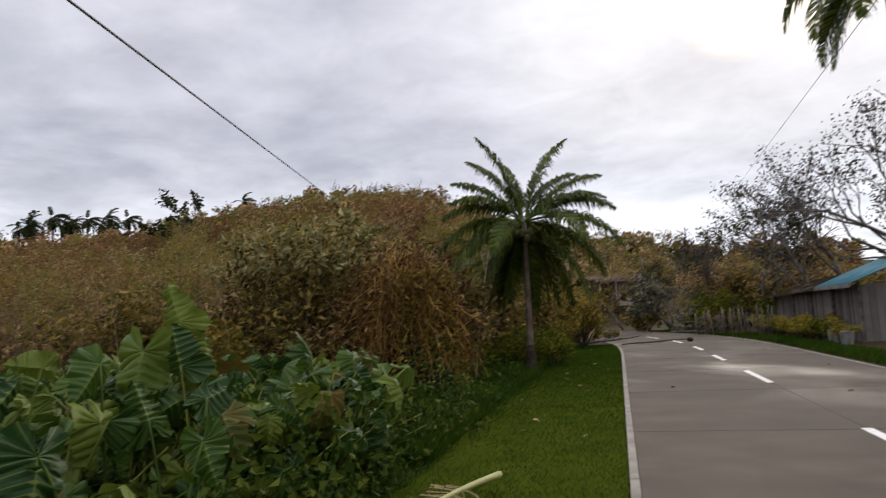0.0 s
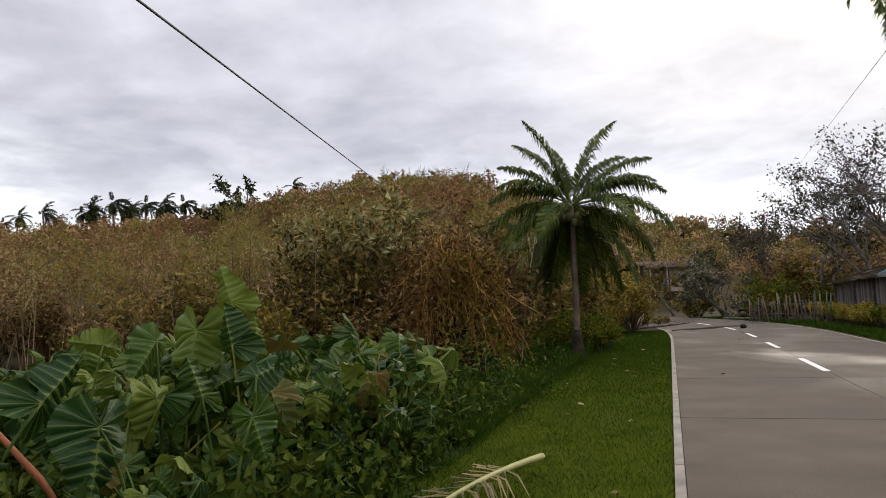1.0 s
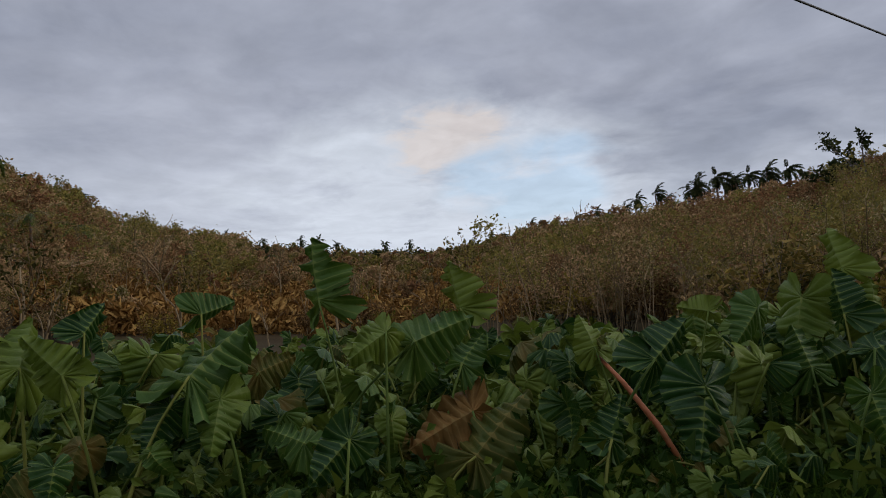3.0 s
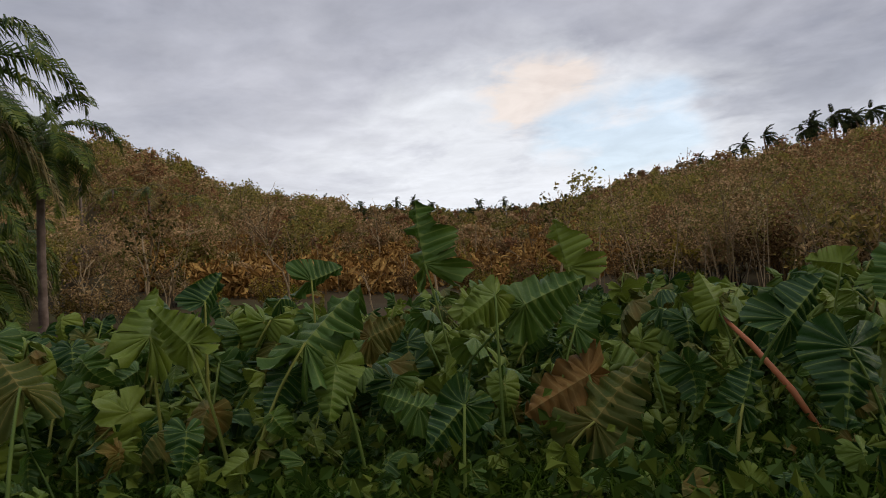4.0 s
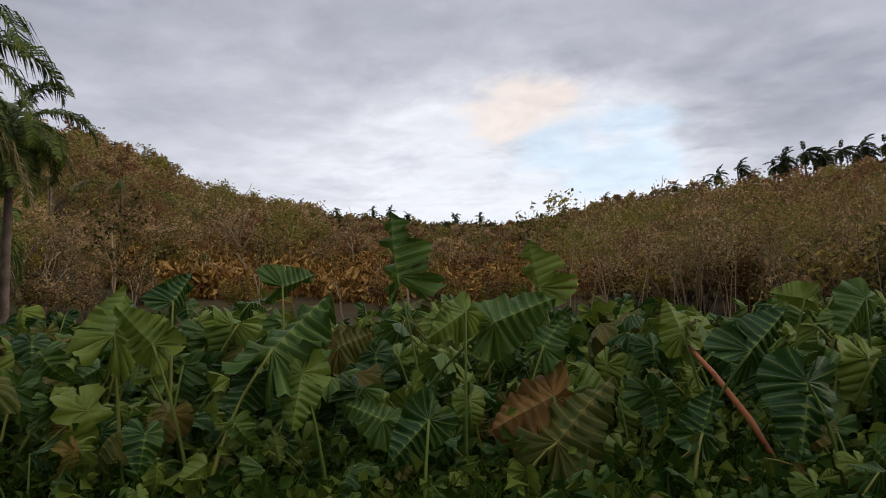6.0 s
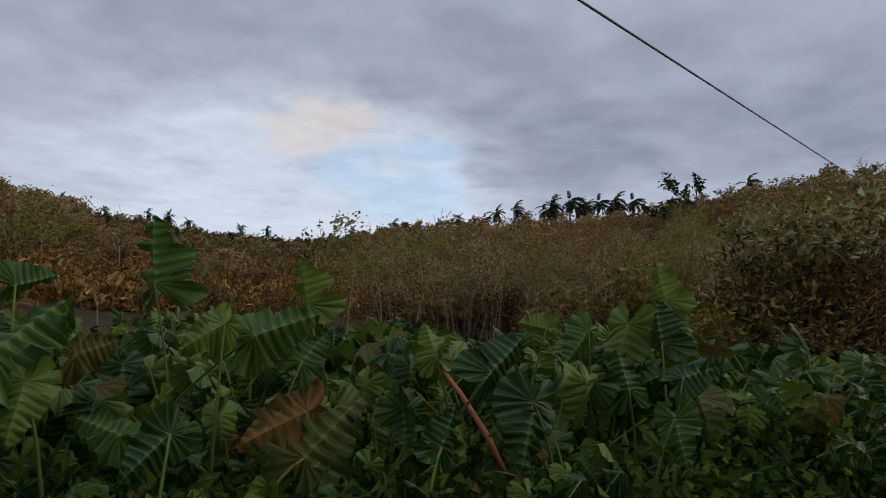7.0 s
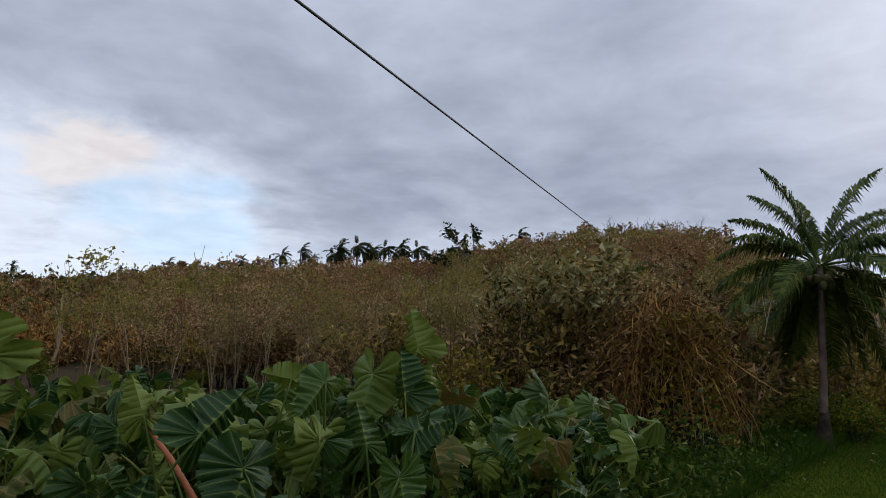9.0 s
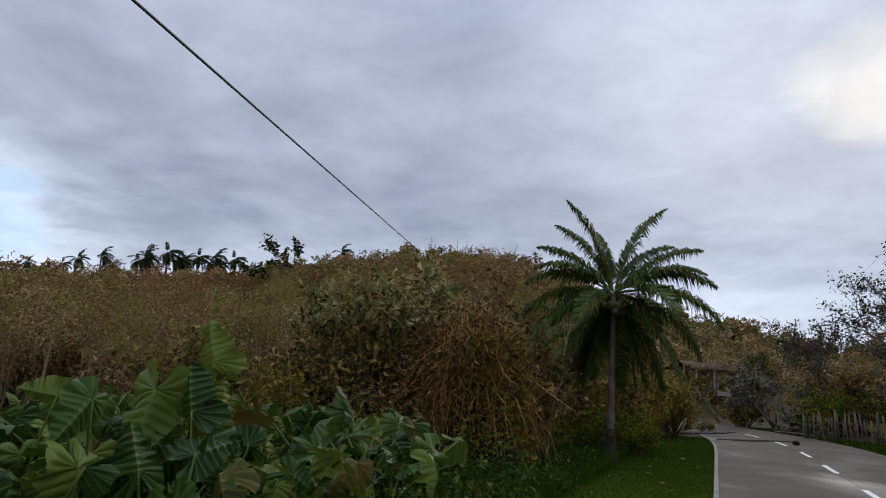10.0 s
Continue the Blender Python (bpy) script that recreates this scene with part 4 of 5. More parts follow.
def stand(ob, az, r, rng, scale=1.0, used={}):
    """Put a prototype, or a copy of it, at a place on the ground."""
    p = bearing(az, r)
    m = Matrix.Translation((p.x, p.y, ground(p.x, p.y) - 0.03)) @ pose(0, 0, 0, rng.uniform(-6, 6), rng.uniform(-6, 6), rng.uniform(-180, 180)) @ Matrix.Scale(scale, 4)
    if ob.name in used:
        ob = copy_thing(ob, Matrix.Identity(4))
    else:
        used[ob.name] = True
    ob.matrix_basis = m
    return ob


def build_shrubs():
    g = np.random.default_rng(31)
    S = lambda nm, lb, mat, size, h, leaf, n, **k: shrub_proto(nm, g, lb, k.pop("group", "shrubs on the slope"), mat, size, h, leaf, n, **k)
    brown = [S("withered_shrub", "withered brown shrub with broken twigs on the slope", M_BROWN, 1.3, h, 0.19, 620, slim=0.4, stems_n=12) for h in (1.6, 2.3, 2.9)]
    rust = [S("rusty_shrub", "rust-brown tangle of dead creepers on the slope", M_CREEPER, 1.2, h, 0.26, 700, slim=0.12, stems_n=16, stem_mat=M_CREEPER) for h in (1.8, 2.6)]
    olive = [S("olive_shrub", "dull olive shrub thinned by the storm", M_OLIVE, 1.3, h, 0.21, 620, stems_n=12) for h in (1.7, 2.4, 3.1)]
    gold = [S("yellowing_shrub", "shrub with small yellowing leaves on the slope", M_GOLD, 1.1, h, 0.15, 760, stems_n=12) for h in (1.5, 2.1)]
    green = [S("green_shrub", "leafy green shrub at the field's edge", M_VINE, 1.0, h, 0.16, 800) for h in (1.1, 1.7)]
    # belt behind the field
    for i in range(250):
        az = g.uniform(-4, 101)
        edge = 17 if az < 20 else 24 + min(8, (az - 20) * 0.4)
        r = edge + g.random() ** 1.3 * 26
        u = g.random()
        if az > 44 and az < 80 and u < 0.75:
            continue
        pool = gold if 14 < az < 30 and r < 40 and u < 0.45 else brown if u < 0.38 else olive if u < 0.66 else rust if u < 0.83 else gold if u < 0.9 else green
        stand(pool[g.integers(len(pool))], az, r, g, g.uniform(0.7, 1.2) * (0.75 if az > 44 else 1))
    # behind the verge palm, up to the bend
    for i in range(70):
        az, r = g.uniform(-13.5, -1), g.uniform(24, 62)
        if az < -9 and r < 42 or az < -11.5:
            continue
        pool = (olive, brown, green, gold, olive, green)[g.integers(6)]
        stand(pool[g.integers(len(pool))], az, r, g, g.uniform(0.7, 1.3))
    # far side of the road beyond the fence
    for i in range(120):
        az, r = g.uniform(-40, -20.5), g.uniform(43, 82)
        pool = (olive, brown, green, olive, brown)[g.integers(5)]
        stand(pool[g.integers(len(pool))], az, r, g, g.uniform(0.9, 1.6))
    for i in range(26):
        stand(green[g.integers(2)], g.uniform(-9.5, -1.0), g.uniform(21.5, 26), g, g.uniform(0.5, 0.8))
    for i in range(14):
        stand(gold[g.integers(2)], g.uniform(-11.5, -8.5), g.uniform(30, 42), g, g.uniform(0.9, 1.4))
    # the hump of creepers beside the verge
    for az, r, k, pool in ((1.5, 16.2, 1.1, rust), (3.6, 16.6, 1.2, rust), (5.2, 17, 1.15, rust), (2.6, 17.6, 1.35, rust), (4.4, 18.2, 1.4, rust), (-0.6, 17.4, 0.9, olive), (6.5, 18.5, 1.2, brown), (8.0, 18.5, 1.2, brown), (9.5, 19, 1.25, olive),
                           (11, 19.5, 1.2, brown), (12.5, 19.5, 1.2, olive), (14, 20, 1.1, brown), (7.2, 16.2, 0.8, brown), (9.0, 16.5, 0.8, olive), (11, 17, 0.8, brown), (13, 17.5, 0.8, olive), (16, 18.5, 0.95, gold), (18, 19.5, 1.0, gold), (20.5, 20.5, 1.0, gold), (23, 22, 1.0, gold),
                           (26, 23, 0.9, rust), (28, 24, 0.9, brown), (-1.0, 20, 0.9, olive), (0.5, 20, 1.1, olive), (2.0, 21, 1.2, gold)):
        stand(pool[g.integers(len(pool))], az, r, g, k)
    for i in range(44):
        az, r = g.uniform(4, 40), g.uniform(16.5, 25)
        if r < 15 + az * 0.2:
            continue
        pool = (brown, green, gold, olive, brown, green)[i % 6]
        stand(pool[g.integers(len(pool))], az, r, g, g.uniform(0.9, 1.3))
    # brush crowding the inside of the bend
    for i in range(34):
        p = road_point(g.uniform(39, 74), -g.uniform(0.9, 6.5))
        pool = (green, olive, brown, green)[i % 4]
        stand(pool[g.integers(len(pool))], math.degrees(math.atan2(-p.x, p.y)), p.length, g, g.uniform(0.7, 1.2))
    pale = S("pale_leaved_tree", "small tree whose pale leaf backs face the wind", M_OLIVE, 1.6, 4.6, 0.20, 1100, stems_n=15, slim=0.45, top_mat=M_PALE, group="pale-leaved trees", category="tree")
    for az, r, k in ((10.4, 18.2, 0.95), (8.2, 17.8, 0.92), (13.4, 19.5, 0.95), (9.4, 20.5, 1.12)):
        stand(pale, az, r, g, k)


def creeper_hump():
    """Curtains of dead creeper hanging over a snag; a near-black core paints the shade of the hollow at the foot."""
    g = np.random.default_rng(5)
    p = bearing(2.6, 15.6)
    t = thing("creeper_heap", Vector((p.x, p.y, ground(p.x, p.y))), "snag smothered in hanging rusty creepers, the hollow's shade painted on a dark core", "creeper")
    s = Soup()
    for i in range(900):
        a = g.uniform(0, 2 * math.pi)
        rad = 1.0 * math.sqrt(g.random())
        lump = noise.noise(Vector((math.cos(a) * 1.7, math.sin(a) * 1.7, 6.0)))
        top = 3.0 + 0.8 * lump - 0.7 * rad ** 2 + g.normal() * 0.25
        x, y = math.cos(a) * rad * (1.15 + 0.3 * lump), math.sin(a) * rad * 0.8
        n = 4
        low = max(0.0, top - g.uniform(0.4, 2.2))
        kink = g.normal(size=2) * 0.10
        pts = [Vector((x + kink[0] * k + g.normal() * 0.07, y + kink[1] * k * 0.7 + g.normal() * 0.06, top + (low - top) * k / n)) for k in range(n + 1)]
        s.tube(pts, [0.012, 0.011, 0.010, 0.008, 0.005], 3)
    for i in range(160):
        a, z = g.uniform(0, 2 * math.pi), g.uniform(0.8, 3.1)
        p0 = Vector((math.cos(a) * 0.9, math.sin(a) * 0.7, z))
        s.tube([p0, p0 + Vector((g.normal() * 0.3, g.normal() * 0.3, g.uniform(-0.1, 0.5)))], [0.010, 0.004], 3)
    part("creeper_curtain", s.mesh("creeper_curtain"), M_RUST, t)
    f = Soup()
    n = 2600
    a = g.uniform(-1.9, 1.5, n)
    z = g.random(n) ** 1.2 * 3.0
    rad = 1.25 * (1 - 0.25 * z / 2.7) * g.uniform(0.75, 1.08, n)
    c = np.stack([np.cos(a) * rad, np.sin(a) * rad * 0.85, z], 1)
    hole = (np.abs(c[:, 0] - 0.62) < 0.34) & (c[:, 2] < 0.75) & (c[:, 1] < 0)
    f.leaves(c[~hole], 0.12, g, slim=0.55)
    part("foliage", f.mesh("foliage"), M_GOLD, t)
    f = Soup()
    q = g.normal(size=(3200, 3)) * [0.62, 0.5, 0.75] + [-0.25, 0, 2.2]
    f.leaves(q[q[:, 2] > 0.6], 0.17, g, slim=0.2)
    part("dead_foliage", f.mesh("dead_foliage"), M_CREEPER, t, "rust-brown dead leaves")
    # solid lump coloured near black in place of the shade inside the heap
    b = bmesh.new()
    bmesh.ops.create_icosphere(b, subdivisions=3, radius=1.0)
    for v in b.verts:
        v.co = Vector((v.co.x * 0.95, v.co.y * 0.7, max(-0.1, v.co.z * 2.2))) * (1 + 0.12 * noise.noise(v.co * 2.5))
    part("core", b, M_SHADE_HUSK, t)


def bare_tree(name, place, height, seed, label, group="", leaf=0.0, leaf_mat=None, lean=(0, 0), levels=4, thick=None, spread=0.75, category="tree", coarse=1.0, per=4, bark=None):
    rng = random.Random(seed)
    g = np.random.default_rng(seed)
    t = thing(name, place, label, category, group)
    s, ends = Soup(), []

    def grow(p, d, ln, w, lvl):
        n = 4
        pts = [p.copy()]
        for i in range(n):
            d = (d + Vector((rng.gauss(0, 0.16), rng.gauss(0, 0.16), rng.gauss(0.03, 0.1)))).normalized()
            p = p + d * ln / n
            pts.append(p.copy())
        s.tube(pts, [w * (1 - 0.42 * i / n) for i in range(n + 1)], 6 if lvl < 2 else 4 if lvl < 3 else 3)
        if lvl >= levels:
            ends.extend(pts[2:])
            return
        if lvl >= levels - 1:
            ends.append(pts[-1])
        for k in range(rng.choice((3, 4)) if lvl else 5):
            q = pts[rng.choice((2, 3, 4, 4))] if lvl else pts[rng.choice((2, 3, 3, 4, 4))]
            a = rng.uniform(0, 2 * math.pi)
            side = d.orthogonal().normalized()
            side = Matrix.Rotation(a, 3, d) @ side
            grow(q, (d + side * rng.uniform(0.5, 1.1) * spread * 1.2).normalized(), ln * rng.uniform(0.5, 0.78), w * 0.5, lvl + 1)

    grow(Vector((0, 0, -0.1)), Vector((lean[0], lean[1], 1)).normalized(), height * 0.45, thick or height * 0.022, 0)
    part("branchwork", s.mesh("branchwork", True), bark or M_BARK, t)
    if leaf:
        f = Soup()
        e = np.array(ends)
        e = np.repeat(e, per, 0) + g.normal(size=(len(ends) * per, 3)) * height * 0.018
        f.leaves(e, leaf, g, slim=0.55)
        part("foliage", f.mesh("foliage"), leaf_mat or M_DARKLEAF, t)
    return t


def on_ground(az, r):
    p = bearing(az, r)
    return Vector((p.x, p.y, ground(p.x, p.y)))


def build_trees():
    for i, (az, r, h) in enumerate(((-20.5, 60, 6.5), (-22.6, 50, 6.8), (-25.2, 45, 8.4), (-27.4, 48, 7.6), (-29.6, 42, 9.6), (-31.6, 44, 9.2), (-34.0, 40, 10.5), (-36.5, 34, 10.5), (-18.6, 70, 6.5), (-23.8, 62, 7.0))):
        bare_tree("storm_stripped_tree", on_ground(az, r), h, 60 + i, "storm-stripped tree with a few dark leaves across the road", "stripped trees across the road", leaf=0.17, leaf_mat=M_TWIG if i % 2 else M_DARKLEAF, lean=(-0.05, 0.03), levels=4, per=2, thick=h * 0.016, spread=0.5)
    # a long bough reaching in over the road's far side
    bare_tree("leaning_tree", on_ground(-38.5, 27), 8.2, 99, "leaning bare tree reaching over the road's edge", leaf=0.14, leaf_mat=M_TWIG, lean=(-0.35, 0), levels=3, per=2, thick=0.16, spread=0.6)
    # clumped trees standing out on the skyline
    for i, (az, r, h) in enumerate(((19.2, 118, 16.5), (21.0, 120, 11.0), (45.8, 300, 8), (47.2, 310, 7), (38.2, 285, 7))):
        bare_tree("ridge_tree", on_ground(az, r), h, 80 + i, "gaunt tree with tufted leaves against the sky", "trees on the ridge", leaf=0.7 if i < 2 else 0.9, lean=(0.06, 0), levels=2, per=7 if i < 2 else 4, spread=0.42, thick=h * 0.014)
    for i in range(16):
        az = (12.4, 9.0, 8.2, 7.4, 6.6, 5.8, 4.9, 3.8, 2.7, 1.6, 0.4, -1.0, 36.6, 33.4, 23.2, 14.8)[i]
        d = np.interp(az, AZ_STEPS, LIE_D) * 0.99
        bare_tree("ridge_tree", on_ground(az, d), 7.0 + (i * 7 % 5) * 1.0, 120 + i, "thin bare tree on the hill crest", "bare trees on the crest", levels=2 + i % 2, spread=0.5, thick=0.16)
    # stripped saplings standing in the brush of the slope
    g = np.random.default_rng(77)
    protos = [bare_tree("slope_tree", (0, 0, -180), 4.2 + k * 0.7, 300 + k, "pale stripped sapling standing in the brush", "saplings on the slope", leaf=0.26 if k % 2 else 0.0, leaf_mat=(M_BROWN, M_GOLD, M_OLIVE)[k % 3], levels=2, per=3, spread=0.45, thick=0.055 + 0.008 * k, bark=M_STEM) for k in range(7)]
    for i in range(90):
        az = g.uniform(-6, 100)
        foot = np.interp(az, AZ_STEPS, LIE_F)
        top = np.interp(az, AZ_STEPS, LIE_D)
        r = max(26, foot * 0.8) + (top * 0.5 - foot) * g.random() ** 1.4
        if -20 < az < -8 and r < 70:
            continue
        stand(protos[g.integers(7)], az, r, g, g.uniform(0.5, 0.95))
    # slim palms half hidden in the brush
    g = np.random.default_rng(12)
    for az, r, h, ln in ((6.7, 24.5, 4.6, 1.7), (-4.4, 25, 3.9, 2.2)):
        fr = [(i * 137.5 % 360 - 180, 70 - i * 11, ln * g.uniform(0.8, 1.1), g.uniform(50, 90)) for i in range(13)]
        palm("young_palm", on_ground(az, r), h, fr, g, "slim young palm half hidden in the brush", "slim palms in the brush", radius=0.085, leaflets=34, coarse=1.6, dry=(9, 11, 12))
    # palms snapped off or bent over by the storm
    for k, (az, r, h) in enumerate(((80.5, 62, 5.0), (83.5, 58, 5.4), (86.0, 60, 4.6), (76.0, 74, 4.5), (72.5, 80, 4.2), (88.2, 56, 5.0), (66.5, 95, 4.6))):
        fr = [(g.uniform(-180, 180), g.uniform(-70, 20), g.uniform(1.6, 2.4), g.uniform(20, 70)) for i in range(9)]
        palm("battered_palm", on_ground(az, r), h, fr, g, "battered palm with browned hanging fronds on the slope", "battered palms", radius=0.13, leaflets=16, coarse=2.6, dry=(0, 1, 3, 5, 6, 8) if k % 2 else (2, 5, 7))


# ---- verge, weeds ----
def build_verge():
    g = np.random.default_rng(17)
    # turf sheet between the kerb and the weeds
    n = 60
    verts, faces = [], []
    for i in range(n + 1):
        s = -12 + 46 * i / n
        for k in range(7):
            side = -0.01 - (2.9 + 0.35 * math.sin(s * 0.6)) * k / 6
            p = road_point(s, side)
            verts.append((p.x, p.y, max(ground(p.x, p.y), -0.09) + 0.028 - 0.02 * (k == 6) * 3 + 0.012 * noise.noise(Vector((p.x * 1.5, p.y * 1.5, 0)))))
    for i in range(n):
        for k in range(6):
            a, b = i * 7 + k, (i + 1) * 7 + k
            faces.append((a, b, b + 1, a + 1))
    ob = part("verge", mesh_of("verge", verts, faces, True), M_TURF)
    tagged(ob, "mown green grass verge beside the kerb", "verge", kind="structure")

    def blades(name, count, s0, s1, w0, w1, hgt, wid, mat, label, rough=0.0):
        s = Soup()
        V = np.zeros((count * 3, 3))
        F = []
        k = 0
        for i in range(count):
            a = s0 + (s1 - s0) * g.random() ** 1.5
            side = -g.uniform(w0, w1)
            p = road_point(a, side) if a > 24 else RU * a + RN * side
            far = max(1.0, a / 9)
            h = hgt * g.uniform(0.5, 1.3) * (1 + rough * max(0, noise.noise(Vector((p.x * 0.8, p.y * 0.8, 4)))))
            t = g.uniform(0, 2 * math.pi)
            w = wid * far
            z = max(ground(p.x, p.y), -0.09) + 0.01
            dx, dy = math.cos(t) * w, math.sin(t) * w
            l = g.normal(size=2) * h * 0.5
            V[k], V[k + 1], V[k + 2] = (p.x - dx, p.y - dy, z), (p.x + dx, p.y + dy, z), (p.x + l[0], p.y + l[1], z + h)
            F.append((k, k + 1, k + 2))
            k += 3
        s.v, s.f, s.n = [V], F, len(V)
        tagged(part(name, s.mesh(name), mat), label, "grass", kind="stuff")

    blades("verge_grass", 90000, 3.2, 34, 0.0, 2.9, 0.055, 0.006, M_GRASS, "short green grass of the verge")
    blades("long_grass", 26000, 8, 30, 2.3, 4.2, 0.28, 0.008, M_GRASS, "longer grass round the palm's foot", rough=1.0)
    blades("road_side_grass", 14000, 12, 48, -7.6, -6.15, 0.12, 0.012, M_GRASS, "ragged grass along the far kerb", rough=1.0)


def build_weeds():
    g = np.random.default_rng(23)
    s, vine = Soup(), Soup()
    cs, vs, gr = [], [], Soup()
    for i in range(9000):
        az = g.uniform(-8, 110)
        r = 3.4 + g.random() ** 1.2 * 14
        p = bearing(az, r)
        side = -p.dot(RN)
        if side < 2.35 + 0.4 * noise.noise(Vector((p.x, p.y, 0))):
            continue
        edge = az < 20
        h = g.uniform(0.10, 0.34 if not edge else 0.5)
        n = 16 if edge else 13
        c = np.array([p.x, p.y, ground(p.x, p.y)]) + np.abs(g.normal(size=(n, 3))) * [0, 0, h] + g.normal(size=(n, 3)) * [0.16, 0.16, 0]
        (cs if i % 3 else vs).append(c)
        if not edge and r < 7:
            for k in range(9):
                q = Vector((p.x + g.normal() * 0.3, p.y + g.normal() * 0.2, ground(p.x, p.y)))
                a = g.uniform(0, 2 * math.pi)
                e = Vector((math.cos(a), math.sin(a), 0)) * g.uniform(0.2, 0.7)
                up = g.uniform(0.2, 0.55)
                gr.tube([q, q + e * 0.25 + Vector((0, 0, up * 0.8)), q + e * 0.65 + Vector((g.normal() * 0.06, g.normal() * 0.06, up)), q + e + Vector((0, 0, up * g.uniform(0.3, 0.9)))], [0.006, 0.005, 0.004, 0.002], 3)
    s.leaves(np.concatenate(cs), 0.115, g, slim=0.6, upright=0.4)
    vine.leaves(np.concatenate(vs), 0.065, g, slim=0.7)
    tagged(part("weeds", s.mesh("weeds"), M_WEED), "low broad-leaved weeds under the taro", "weeds", kind="stuff")
    tagged(part("ground_vines", vine.mesh("ground_vines"), M_WEED), "trailing vines and small leaves on the ground", "vines", kind="stuff")
    tagged(part("grass_runners", gr.mesh("grass_runners", True), M_GRASS), "looping grass runners at the field's edge", "grass", kind="stuff")


# ---- the measured plants in the foreground ----
def hero_leaves():
    g = np.random.default_rng(41)

    def leaf(hub, tip, foot, roll, state):
        """One tall leaf: its stalk's end, its tip, the stalk's foot, the roll about the midrib from facing the road, and its state (0 green, 1 yellowing, 2 withered)."""
        hub, tip = Vector(hub), Vector(tip)
        foot = Vector((foot[0] + g.uniform(-0.3, 0.3), foot[1] + g.uniform(-0.25, 0.25), 0))
        foot.z = ground(foot.x, foot.y) - 0.02
        t = thing("taro_plant", foot, ("tall single taro leaf on a long green stalk", "yellowing taro leaf sagging on its stalk", "withered orange-brown taro leaf among green ones")[state], "taro plant", "single taro leaves at the front")
        part("stalk", stalk_mesh(arch((0, 0, 0), hub - foot, g.uniform(0.1, 0.35)), 0.016, 0.009), M_STALK, t)
        way = (tip - hub).normalized()
        face = Vector((0, 0, EYE)) - hub
        face = (face - way * face.dot(way)).normalized()
        face = Matrix.Rotation(radians(roll), 3, way) @ face
        side = way.cross(face)
        me = taro_blade(g, max(0.36, (tip - hub).length * 1.05), g.uniform(0.4, 0.8), g.uniform(0.5, 1.2), 0.12, g.uniform(-0.5, 0.5), 11)
        ob = part("leaf_blade", me, (M_TARO, M_TARO_OLD, M_WITHERED)[state], t)
        ob.matrix_local = Matrix.Translation(hub - foot) @ Matrix((side, way, face)).transposed().to_4x4()

    leaf((-5.26, 2.79, 1.66), (-5.35, 2.73, 2.24), (-5.25, 2.81), -38, 0)
    leaf((-5.35, 4.46, 1.53), (-5.48, 4.38, 2.04), (-5.35, 4.47), -40, 0)
    leaf((-4.38, 2.91, 1.38), (-4.36, 2.57, 1.21), (-4.31, 2.83), 10, 0)
    leaf((-4.34, 3.15, 1.29), (-4.11, 3.61, 1.50), (-4.79, 2.62), -15, 0)
    leaf((-3.96, 3.32, 1.12), (-3.95, 3.56, 1.39), (-3.95, 2.84), -25, 0)
    leaf((-3.53, 3.06, 0.53), (-3.41, 3.48, 0.99), (-3.53, 2.73), -20, 1)
    leaf((-3.76, 3.24, 0.79), (-3.89, 2.75, 0.59), (-3.81, 3.19), 15, 2)
    leaf((-2.91, 4.29, 1.11), (-2.79, 4.61, 1.41), (-2.89, 4.06), 20, 0)
    leaf((-3.70, 4.57, 1.16), (-3.85, 4.57, 1.46), (-3.68, 4.59), 20, 0)
    leaf((-2.42, 4.13, 0.97), (-2.35, 3.94, 0.52), (-2.33, 4.18), -20, 0)
    leaf((-2.76, 5.54, 1.44), (-2.81, 5.29, 1.16), (-2.65, 5.60), -20, 0)
    leaf((-2.48, 5.79, 0.94), (-2.65, 5.88, 1.31), (-2.42, 5.70), 15, 0)
    leaf((-2.46, 6.45, 1.34), (-2.59, 6.50, 1.77), (-2.47, 6.44), -30, 0)
    leaf((-2.29, 6.62, 1.26), (-2.29, 6.72, 1.66), (-2.29, 6.62), 35, 0)
    leaf((-1.82, 5.30, 1.14), (-1.63, 5.47, 1.24), (-1.77, 5.10), -30, 0)
    leaf((-1.65, 4.72, 0.91), (-1.52, 4.61, 0.61), (-1.68, 4.71), 10, 0)
    leaf((-4.71, 1.50, 1.16), (-4.86, 2.00, 1.60), (-4.52, 1.06), -35, 0)
    leaf((-5.02, 2.13, 1.11), (-5.00, 2.42, 1.22), (-5.06, 1.72), -20, 1)
    leaf((-6.04, 1.08, 1.47), (-6.21, 1.30, 1.73), (-6.04, 1.11), 20, 0)
    leaf((-5.08, 0.78, 1.21), (-5.21, 0.53, 1.49), (-5.07, 0.85), -20, 0)
    leaf((-4.56, 1.66, 1.00), (-4.39, 1.52, 0.67), (-4.54, 1.69), 10, 0)
    leaf((-3.84, 2.25, 0.73), (-3.84, 1.95, 0.48), (-3.83, 2.29), 0, 0)
    leaf((-4.34, 2.17, 0.65), (-4.52, 2.01, 0.75), (-4.31, 2.24), 30, 0)
    leaf((-2.87, 3.70, 0.63), (-2.87, 3.82, 0.84), (-2.89, 3.68), 25, 0)
    leaf((-4.95, -0.22, 1.07), (-5.24, -0.42, 1.40), (-4.74, -0.37), 20, 1)
    leaf((-5.22, 0.55, 1.28), (-5.51, 0.68, 1.65), (-5.23, 0.49), 10, 0)
    leaf((-5.52, -0.65, 1.29), (-5.72, -0.58, 1.61), (-5.51, -0.69), -20, 1)
    leaf((-4.75, 1.38, 0.96), (-4.65, 1.18, 0.68), (-4.73, 1.45), 10, 0)
